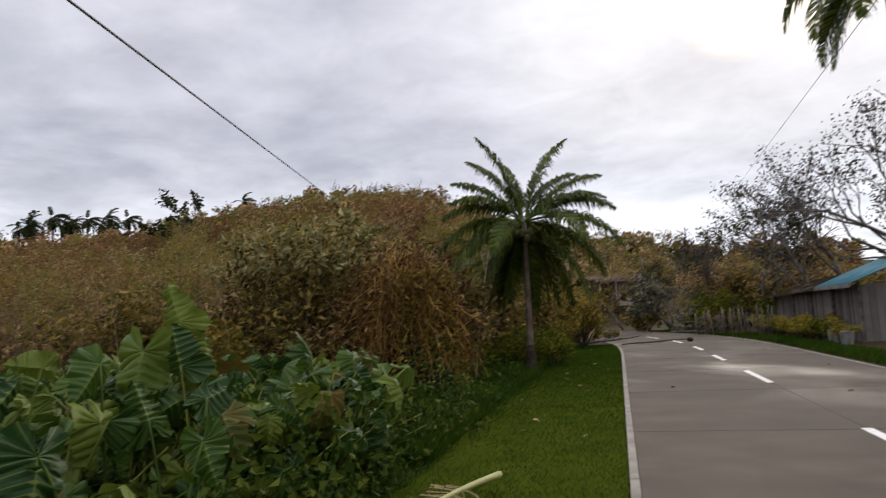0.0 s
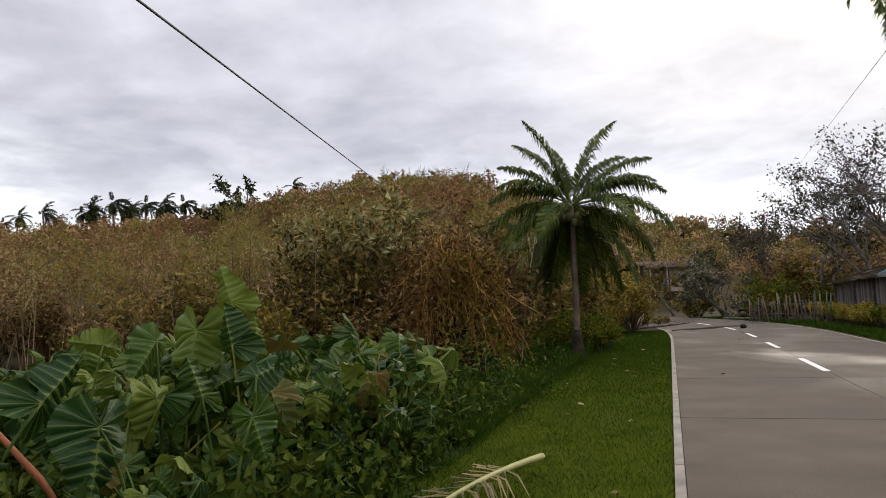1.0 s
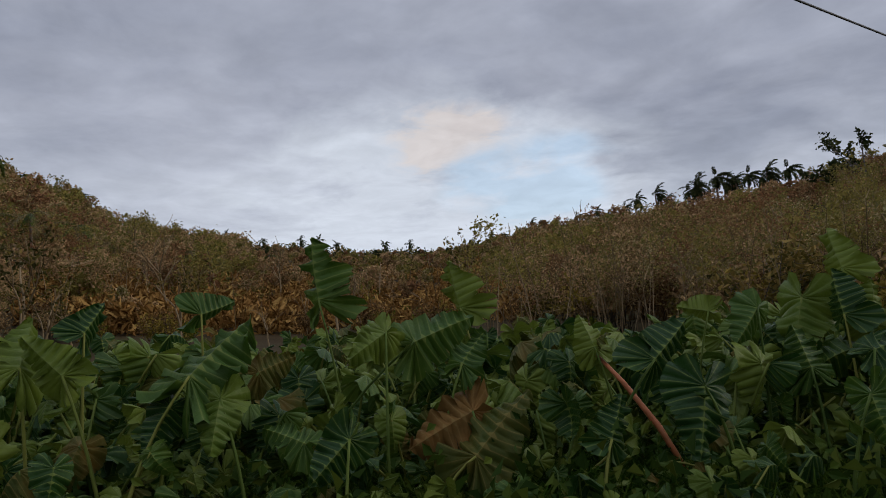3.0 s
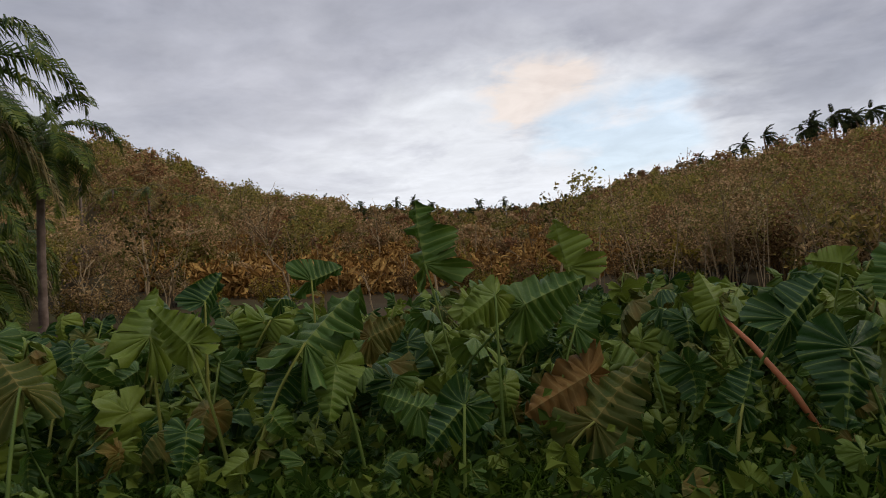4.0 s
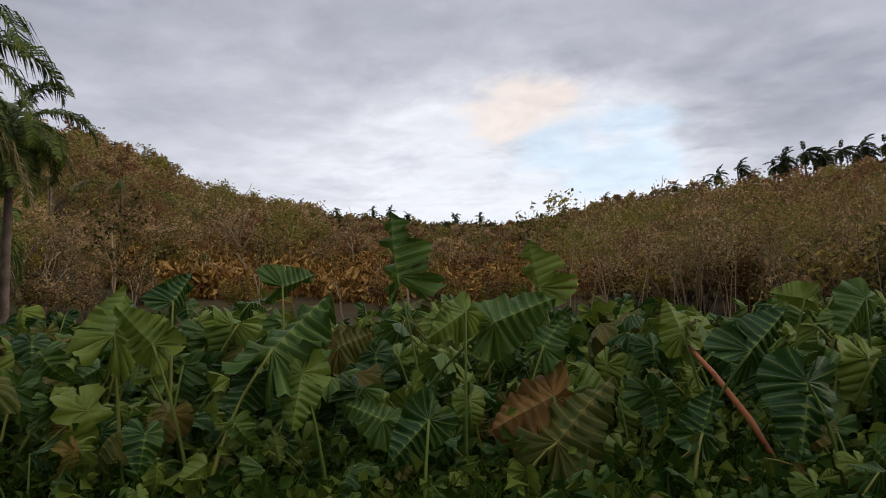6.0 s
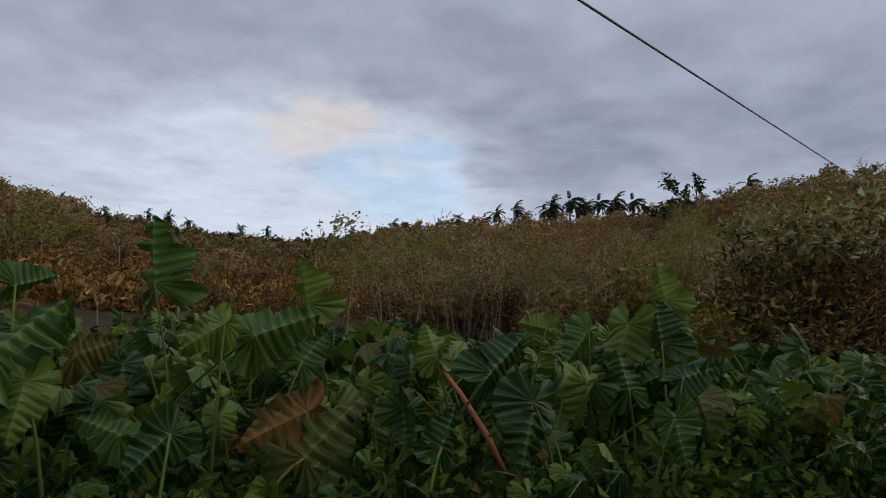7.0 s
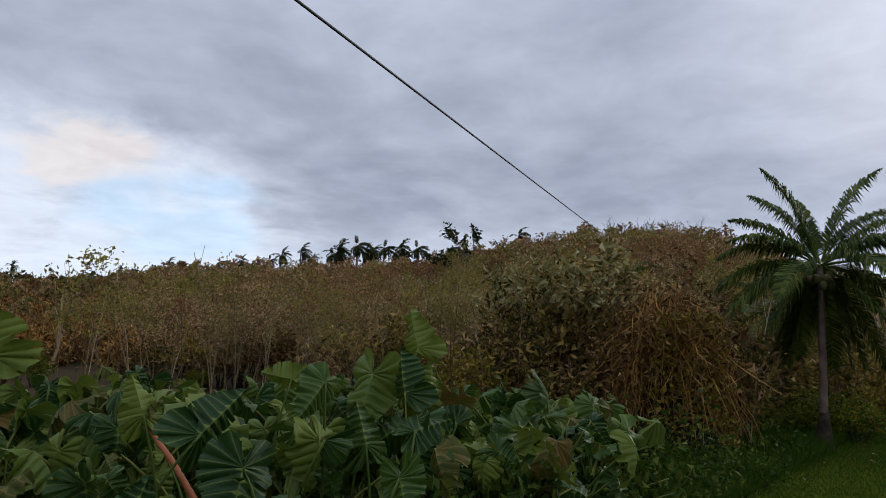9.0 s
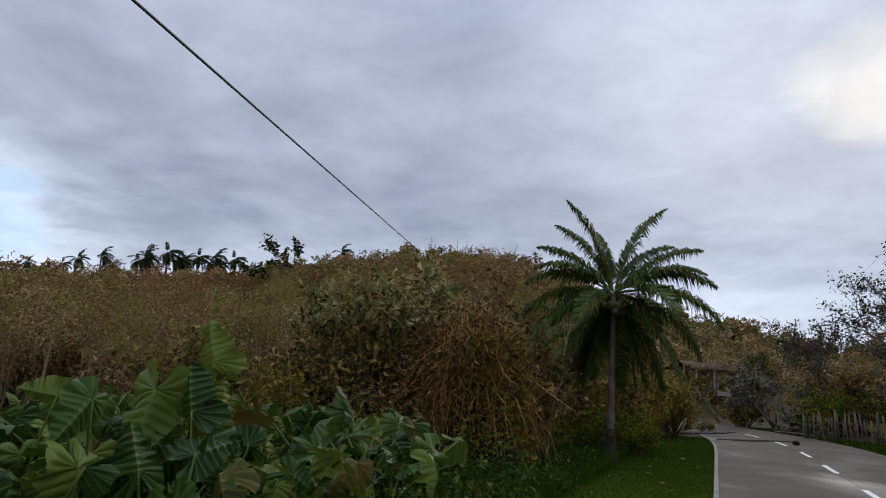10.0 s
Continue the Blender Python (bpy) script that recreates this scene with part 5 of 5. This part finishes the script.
    leaf((-6.21, 2.08, 1.58), (-6.28, 2.46, 1.68), (-6.22, 2.02), 25, 0)
    leaf((-2.83, 6.49, 1.50), (-2.85, 6.25, 0.92), (-2.76, 6.42), 15, 0)
    leaf((-3.12, 8.15, 1.79), (-3.34, 8.26, 2.29), (-3.08, 8.16), -25, 0)
    leaf((-1.98, 6.57, 1.09), (-2.27, 6.33, 1.13), (-2.11, 6.52), 0, 0)
    leaf((-3.37, 6.39, 1.24), (-3.27, 6.70, 1.48), (-3.40, 6.25), -10, 0)
    leaf((-1.54, 6.52, 0.81), (-1.93, 6.48, 0.96), (-1.55, 6.62), 15, 0)
    leaf((-1.89, 8.09, 0.97), (-1.74, 8.24, 1.26), (-1.93, 8.08), 20, 0)
    leaf((-4.03, 6.91, 1.38), (-4.26, 6.74, 1.42), (-4.03, 6.91), -20, 0)
    # a snapped stalk, its torn leaf hanging at the top
    a, b = Vector((-3.20, 4.70, 0.53)), Vector((-3.78, 4.63, 1.13))
    t = thing("broken_stalk", Vector((a.x, a.y, ground(a.x, a.y))), "snapped orange-brown taro stalk with a withered leaf scrap", "plant stalk")
    base = Vector((a.x, a.y, ground(a.x, a.y)))
    low = (a - base) + (a - b) * 0.35 + Vector((0, 0, -0.1))
    s = Soup()
    s.tube([low, (a - base), (a - base).lerp(b - base, 0.5) + Vector((0, 0, 0.03)), b - base], [0.022, 0.026, 0.022, 0.014], 7)
    part("stalk", s.mesh("stalk", True), M_RED, t)
    ob = part("withered_leaf", taro_blade(g, 0.2, 0.5, 0.8, 0.5), M_TARO_OLD, t, "curled yellow leaf scrap")
    ob.matrix_local = Matrix.Translation(b - base + Vector((0.02, 0, 0.06))) @ pose(0, 0, 0, 60, 30, -60)
    # withered leaves and husks down among the weeds
    for az, r, sz, mat in ((20.5, 5.3, 0.2, M_RED), (76, 4.6, 0.18, M_RED), (49, 4.9, 0.3, M_TARO_OLD), (8.5, 7.6, 0.26, M_TARO_OLD), (7.6, 7.9, 0.22, M_TARO_OLD), (54, 4.7, 0.24, M_TARO_OLD), (30, 6.0, 0.25, M_TARO_OLD), (86, 4.9, 0.22, M_RED)):
        p = on_ground(az, r)
        ob = part("dead_leaf", taro_blade(g, sz, 0.4, 1.2, 0.8), mat)
        ob.matrix_world = Matrix.Translation(p + Vector((0, 0, 0.20))) @ pose(0, 0, 0, g.uniform(20, 70), g.uniform(-30, 30), g.uniform(-180, 180))
        tagged(ob, "curled orange-brown dead leaf among the weeds", "dead leaf", "dead leaves among the weeds")


def fallen_frond():
    g = np.random.default_rng(44)
    a, b = Vector((-0.95, 3.95, 0.0)), Vector((0.49, 6.75, 0.0))
    base = Vector((b.x, b.y, -0.03))
    t = thing("fallen_palm_frond", base, "broken yellow-green palm frond lying on the verge", "palm frond")
    d = (a - b)
    f = Soup()
    n = 10
    pts = [Vector((d.x * k / n, d.y * k / n, 0.16 - 0.07 * k / n + 0.10 * math.sin(math.pi * k / n))) for k in range(n + 1)]
    f.tube(pts, [0.035 - 0.026 * k / n for k in range(n + 1)], 6)
    part("rachis", f.mesh("rachis", True), surface("frond_rib", [(0.2, 0.2, 0.06), (0.34, 0.31, 0.11)], 0.6, 6.0), t)
    s = Soup()
    V, F = [], []
    dn = d.normalized()
    sd = Vector((dn.y, -dn.x, 0))
    for i in range(46):
        k = 0.24 + 0.76 * i / 46
        q = pts[min(n - 1, int(k * n))].lerp(pts[min(n, int(k * n) + 1)], k * n - int(k * n))
        for sg in (-1, 1):
            if g.random() < 0.15:
                continue
            w = (sd * sg * g.uniform(0.5, 1.0) + dn * g.uniform(0.5, 1.0)).normalized()
            ln = g.uniform(0.35, 0.62)
            j = len(V)
            m = q + w * ln * 0.5 + Vector((0, 0, g.uniform(-0.02, 0.07)))
            e = q + w * ln + Vector((0, 0, -q.z + g.uniform(0.02, 0.1)))
            V += [q - dn * 0.014, q + dn * 0.014, m - dn * 0.018, m + dn * 0.018, e]
            F += [(j, j + 1, j + 3, j + 2), (j + 2, j + 3, j + 4)]
    s.add(V, F)
    part("leaflet_fringe", s.mesh("leaflet_fringe"), M_FROND_DRY, t)


# ---- across the road ----
def box(bm, lo, hi, bevel=0.0):
    m = Matrix.Translation((Vector(lo) + Vector(hi)) / 2) @ Matrix.Diagonal((*(Vector(hi) - Vector(lo)), 1))
    r = bmesh.ops.create_cube(bm, size=1.0, matrix=m)
    if bevel:
        es = list({e for v in r["verts"] for e in v.link_edges})
        bmesh.ops.bevel(bm, geom=es, offset=bevel, segments=1, affect="EDGES")


def boxpart(name, lo, hi, material, parent, label="", bevel=0.008):
    b = bmesh.new()
    box(b, lo, hi, bevel)
    return part(name, b, material, parent, label)


def wavy_sheet(w, d, rise, waves, thick=0.012):
    """A corrugated sheet, w wide along x, running up d in y with that rise."""
    n = waves * 4
    V, F = [], []
    for layer in (0, 1):
        for i in range(n + 1):
            z = 0.018 * math.sin(i * math.pi / 2) - layer * thick
            V += [(w * i / n, 0, z), (w * i / n, d, rise + z)]
    m = 2 * (n + 1)
    for i in range(n):
        a = 2 * i
        F += [(a, a + 2, a + 3, a + 1), (m + a, m + a + 1, m + a + 3, m + a + 2), (a, m + a, m + a + 2, a + 2), (a + 1, a + 3, m + a + 3, m + a + 1)]
    return mesh_of("roof_sheet", V, F, True)


def build_hut():
    """The board-walled hut by the road; its x runs along the road, away from the camera."""
    g = random.Random(3)
    near, far = Vector((15.6, 25.2, 0)), Vector((18.9, 38.4, 0))
    turn = math.degrees(math.atan2(far.y - near.y, far.x - near.x))
    ln = (far - near).length
    hut = thing("roadside_hut", Vector((near.x, near.y, -0.06)), "weathered board hut with blue and thatched roofs", "hut", turn=turn)
    x = 0.0
    while x < ln - 0.1:
        w = g.uniform(0.16, 0.24)
        h = 2.15 + g.uniform(-0.12, 0.06) - (0.25 if x > ln * 0.75 else 0)
        ob = boxpart("board", (x, -0.02 + g.uniform(-0.01, 0.01), 0.05), (x + w - 0.012, 0.02, h), M_PLANK, hut, bevel=0.004)
        x += w
    y = 0.0
    while y < 4.0:
        w = g.uniform(0.16, 0.24)
        boxpart("board", (-0.03, -y - w + 0.012, 0.05), (0.01, -y, 2.15 + g.uniform(-0.1, 0.05)), M_PLANK, hut, bevel=0.004)
        y += w
    for px in (0, 3.2, 6.4, 9.6, ln - 0.1):
        boxpart("post", (px - 0.05, 0.03, -0.1), (px + 0.05, 0.13, 2.3), M_BARK, hut, bevel=0.012)
    # blue sheet roof over the near end, brown thatch over the rest
    for k, (yy, up) in enumerate(((0.55, 1), (-4.6, -1))):
        sh = part("roof_sheet", wavy_sheet(4.4, 2.6, 1.05, 16), M_TEAL, hut, "blue painted corrugated roof sheet")
        if up > 0:
            sh.matrix_local = Matrix.Translation((-0.7 + 4.4, 0.55, 2.22)) @ pose(0, 0, 0, 0, 0, 180)
        else:
            sh.matrix_local = Matrix.Translation((-0.7, -4.65, 2.22))
            cap = boxpart("ridge_cap", (0.0, 2.5, 1.06), (4.4, 2.72, 1.10), M_TEAL, sh, "", 0.01)
    boxpart("fascia", (-0.72, 0.56, 2.05), (3.72, 0.6, 2.2), M_STONE, hut, "greyed eaves board")
    s = Soup()
    r = np.random.default_rng(8)
    V, F = [], []
    for i in range(16):
        for j in range(7):
            xx, yy = 3.6 + (ln - 3.4) * i / 15, 0.45 - 2.7 * j / 6
            V.append((xx, yy, 2.12 + 0.14 * j + r.normal() * 0.03 - 0.012 * i))
    for i in range(15):
        for j in range(6):
            a = i * 7 + j
            F.append((a, a + 1, a + 8, a + 7))
    s.add(V, F)
    for i in range(900):
        q = Vector((3.6 + (ln - 3.4) * r.random(), 0.45 - 2.7 * r.random(), 0))
        q.z = 2.14 + 0.14 * (0.45 - q.y) / 0.45 - 0.012 * 15 * (q.x - 3.6) / (ln - 3.4)
        e = q + Vector((r.normal() * 0.05, 0.3, -0.07 + r.normal() * 0.03))
        s.tube([q, e], [0.012, 0.006], 3)
    part("thatch", s.mesh("thatch"), M_THATCH, hut, "sagging brown thatch")
    for dx, dy in ((-0.1, 1.1), (-2.2, 1.3)):
        p = near + (far - near).normalized() * dx + Vector((-0.97, 0.24, 0)) * dy
        b = bmesh.new()
        bmesh.ops.create_cone(b, cap_ends=True, segments=18, radius1=0.17, radius2=0.22, depth=0.55)
        for v in b.verts:
            v.co.z += 0.27
        bmesh.ops.bevel(b, geom=[e for e in b.edges if abs(e.verts[0].co.z - e.verts[1].co.z) < 0.01], offset=0.025, segments=2, affect="EDGES")
        ob = part("stone_planter", b, M_STONE)
        ob.location = (p.x, p.y, ground(p.x, p.y))
        tagged(ob, "grey concrete planter standing before the hut", "planter", "planters before the hut")
    gg = np.random.default_rng(19)
    proto = shrub_proto("flowering_bush", gg, "low bush with yellow blossom along the hut wall", "flowering bushes by the hut", M_FLOWER, 0.6, 0.8, 0.11, 700)
    leafy = shrub_proto("green_bush", gg, "low green bush along the hut wall", "green bushes by the hut", M_VINE, 0.6, 0.7, 0.12, 600)
    for i in range(13):
        k = i / 12
        p = near.lerp(far, k) + Vector((-0.97, 0.24, 0)) * (0.75 + 0.3 * (i % 2))
        az, r = math.degrees(math.atan2(-p.x, p.y)), p.length
        stand(proto if i % 3 != 1 else leafy, az, r, gg, gg.uniform(0.8, 1.25))


def build_fence():
    g = random.Random(7)
    a, b = Vector((14.3, 38.6, 0)), Vector((16.1, 33.4, 0))
    f = thing("bamboo_fence", Vector((a.x, a.y, -0.05)), "leaning bamboo stake fence along the road", "fence")
    n = 24
    for i in range(n):
        p = a.lerp(b, i / (n - 1)) - a
        s = Soup()
        h = g.uniform(1.1, 1.65)
        l = Vector((g.gauss(0, 0.08), g.gauss(0, 0.08), 0))
        s.tube([p + Vector((0, 0, -0.1)), p + l * 0.5 + Vector((0, 0, h * 0.5)), p + l + Vector((0, 0, h))], [0.034, 0.032, 0.027], 6)
        part("stake", s.mesh("stake", True), M_BARK if i % 3 else M_STEM, f)
    for z in (0.45, 0.95):
        s = Soup()
        s.tube([Vector((0, 0, z)), (b - a) * 0.5 + Vector((0.05, 0, z + 0.04)), b - a + Vector((0, 0, z))], 0.022, 6)
        part("rail", s.mesh("rail", True), M_BARK, f)


def build_house():
    p = on_ground(-15.2, 82)
    h = thing("farm_house", p + Vector((0, 0, 0.9)), "small plastered house with a rusted roof beyond the bend", "house", turn=14)
    boxpart("plinth", (-3.9, -1.3, -1.6), (3.6, 5.2, 0.0), M_SOIL, h, "dark earth-stained plinth", 0.02)
    boxpart("wall", (-3.2, 0, 0), (-0.9, 0.18, 3.0), M_PLANK, h, "dark board wall", 0.01)
    boxpart("wall", (-0.9, 0, 0), (0.5, 0.18, 3.0), M_PLASTER, h, "", 0.01)
    boxpart("wall", (1.5, 0, 0), (3.0, 0.18, 3.0), M_PLASTER, h, "", 0.01)
    boxpart("wall", (0.5, 0, 0), (1.5, 0.18, 1.3), M_PLASTER, h, "", 0.01)
    boxpart("wall", (0.5, 0, 2.4), (1.5, 0.18, 3.0), M_PLASTER, h, "", 0.01)
    boxpart("wall", (-3.2, 0.18, 0), (-3.02, 5.0, 3.0), M_PLANK, h, "", 0.01)
    boxpart("wall", (2.82, 0.18, 0), (3.0, 5.0, 3.0), M_PLASTER, h, "", 0.01)
    boxpart("wall", (-3.02, 4.82, 0), (2.82, 5.0, 3.0), M_PLASTER, h, "", 0.01)
    # the unlit room behind the opening is painted as a near-black panel
    win = boxpart("window", (0.5, 0.06, 1.3), (1.5, 0.1, 2.4), M_SHADE_HUSK, h, "near-black panel for the shade inside the unglazed window", 0.004)
    for lo, hi in (((0.46, -0.03, 1.26), (0.54, 0.05, 2.44)), ((1.46, -0.03, 1.26), (1.54, 0.05, 2.44)), ((0.96, 0.0, 1.34), (1.04, 0.05, 2.36)), ((0.54, -0.03, 2.36), (1.46, 0.05, 2.44))):
        boxpart("window_frame", lo, hi, M_PLANK, win, "", 0.006)
    boxpart("window_sill", (0.4, -0.1, 1.18), (1.6, 0.05, 1.255), M_PLASTER, win, "", 0.008)
    for xx in (-3.9, -1.9, 3.4):
        boxpart("post", (xx, -1.25, 0), (xx + 0.14, -1.11, 2.7), M_PLASTER, h, "", 0.01)
    for k, m in enumerate((Matrix.Translation((-4.2, -1.5, 2.75)), Matrix.Translation((3.8, 6.4, 2.75)) @ pose(0, 0, 0, 0, 0, 180))):
        sh = part("roof_sheet", wavy_sheet(8.0, 4.0, 0.95, 26), M_RUSTROOF, h)
        sh.matrix_local = m
    # utility pole by the house
    q = on_ground(-16.6, 80)
    pole = thing("utility_pole", q, "thin grey wooden utility pole by the house", "utility pole")
    s = Soup()
    s.tube([Vector((0, 0, -0.3)), Vector((0.03, 0, 3.5)), Vector((0.05, 0, 7.0))], [0.13, 0.11, 0.09], 8)
    part("shaft", s.mesh("shaft", True), M_BARK, pole)


# ---- storm litter on the road ----
def build_debris():
    g = np.random.default_rng(52)
    # crown of a tree thrown down across the right-hand side
    for k, (s, side, h, lean) in enumerate(((48, 8.2, 4.8, (-1.3, 0.2)), (51, 9.4, 4.6, (-1.0, -0.3)), (46, 10.4, 4.0, (-1.4, -0.6)), (55, 7.6, 5.0, (-0.8, 0.1)), (44, 11.5, 4.0, (-0.9, -0.4)))):
        p = road_point(s, side)
        bare_tree("fallen_tree", Vector((p.x, p.y, 0.12)), h, 200 + k, "uprooted tree lying over the road with greyish leaves", "fallen trees over the road", leaf=0.24, leaf_mat=M_SILVER if k not in (3, 4) else M_OLIVE, lean=lean, levels=3, per=6, spread=0.9, thick=0.12)
    for k, (s, side, ln, turn, r) in enumerate(((35.5, -1.2, 2.8, -70, 0.07), (36.5, -1.0, 1.5, -30, 0.12), (37.5, -0.4, 2.4, -80, 0.05), (41, 7.2, 2.6, 60, 0.07), (35.9, -1.3, 1.3, 50, 0.10))):
        p = road_point(s, side)
        t = thing("broken_log", Vector((p.x, p.y, 0.0)), "broken branch lying at the road's edge", "log", "broken branches on the road", turn=turn)
        q = Soup()
        up = 0.9 if k in (1, 4) else 0.1
        q.tube([Vector((0, 0, r * 0.9)), Vector((0.08, ln * 0.5, r + up * 0.5)), Vector((-0.05, ln, r + up))], [r, r * 0.85, r * 0.6], 9)
        part("bark", q.mesh("bark", True), M_WOODCUT if k in (1, 4) else M_BARK, t)
        q = Soup()
        for i in range(6):
            z = g.uniform(0.3, 1.0)
            b0 = Vector((0.05, ln * z, r + up * z))
            q.tube([b0, b0 + Vector((g.normal() * 0.5, g.normal() * 0.4, g.uniform(0.1, 0.6)))], [r * 0.3, r * 0.1], 5)
        part("twig_spray", q.mesh("twig_spray", True), M_TWIG, t)
    # leaf litter heap left of the carriageway
    bush = shrub_proto("branch_heap", g, "heap of torn leafy branches on the verge", "branch heaps", M_OLIVE, 1.0, 0.7, 0.2, 500)
    for s, side, k in ((36, -2.0, 1.0), (38.5, -0.8, 0.9), (41, -2.0, 1.3), (40, 0.8, 0.6), (44, 0.6, 1.0), (48, 1.2, 1.2), (52, 0.4, 1.4), (57, 2.0, 1.4), (62, 3.0, 1.5), (43, -1.0, 1.3), (35.4, -3.0, 1.0), (46, 8.6, 1.4), (52, 8.0, 1.7), (44.5, 9.6, 1.3)):
        p = road_point(s, side)
        stand(bush, math.degrees(math.atan2(-p.x, p.y)), p.length, g, k)
    husk = Vector((11.5, 31.9, 0))
    b = bmesh.new()
    bmesh.ops.create_icosphere(b, subdivisions=2, radius=0.13)
    for v in b.verts:
        v.co = Vector((v.co.x * 1.2, v.co.y, v.co.z * 0.8)) * (1 + 0.2 * noise.noise(v.co * 8)) + Vector((0, 0, 0.09))
    for f in b.faces:
        f.smooth = True
    ob = part("coconut_husk", b, M_SHADE_HUSK)
    ob.location = husk
    tagged(ob, "dark split coconut husk lying on the road", "coconut husk")
    # scraps of leaf scattered on the concrete and grass
    for i in range(26):
        s, side = g.uniform(4, 32), (g.uniform(-2.2, -0.2) if i % 3 else g.uniform(0.3, 5.8))
        p = road_point(s, side)
        me = taro_blade(g, g.uniform(0.05, 0.12), 0.2, 0.6, 0.4) if i < 4 else protos[i % 4]
        if i < 4:
            protos = [me] if i == 0 else protos + [me]
        ob = part("leaf_scrap", me, M_FROND_DRY if i % 2 else M_WOODCUT)
        ob.matrix_world = Matrix.Translation((p.x, p.y, (0.045 if side < 0 else 0.03))) @ pose(0, 0, 0, g.uniform(-15, 15), g.uniform(-15, 15), g.uniform(-180, 180))
        tagged(ob, "small torn leaf scrap blown onto the ground", "leaf scrap", "leaf scraps")
    for i in range(7):
        p = road_point(33.0 + i * 0.35 + g.uniform(-0.2, 0.2), 0.3 + i * 0.42)
        q = Soup()
        a = g.uniform(-0.5, 0.5)
        q.tube([Vector((0, 0, 0.03)), Vector((0.5, a * 0.3, 0.06)), Vector((1.1, a, 0.03))], [0.03, 0.025, 0.012], 5)
        ob = part("twig", q.mesh("twig", True), M_TWIG)
        ob.location = p
        tagged(ob, "dark wet twig lying on the road", "twig", "twigs on the road")


def build_wires():
    def cable(name, a, b, sag, r, label):
        s = Soup()
        a, b = Vector(a), Vector(b)
        n = 48
        s.tube([a.lerp(b, k / n) - Vector((0, 0, sag * 4 * (k / n) * (1 - k / n))) for k in range(n + 1)], [r * (1 + k / n) for k in range(n + 1)], 6)
        tagged(part(name, s.mesh(name, True), M_WIRE), label, "cable")

    p1, p2 = Vector((-7.27, 12.23, 8.49)), Vector((-12.22, 79.37, 16.44))
    d = p2 - p1
    cable("power_cable", p1 - d * 0.35, p1 + d * 2.2, 0.0, 0.028, "single black power cable running up the hill")
    a, b = Vector((17.09, 37.24, 8.43)), Vector((13.57, 27.84, 7.62))
    cable("roadside_cable", a - (b - a) * 1.5, b + (b - a) * 4.0, 0.0, 0.004, "thin dark cable strung along the road")


build_palms()
ridge_palms()
build_trees()
build_hut()
build_fence()
build_house()
build_shrubs()
creeper_hump()
build_debris()
build_wires()
hero_leaves()
fallen_frond()
build_taro()
build_weeds()
build_hill()
build_verge()
build_road()
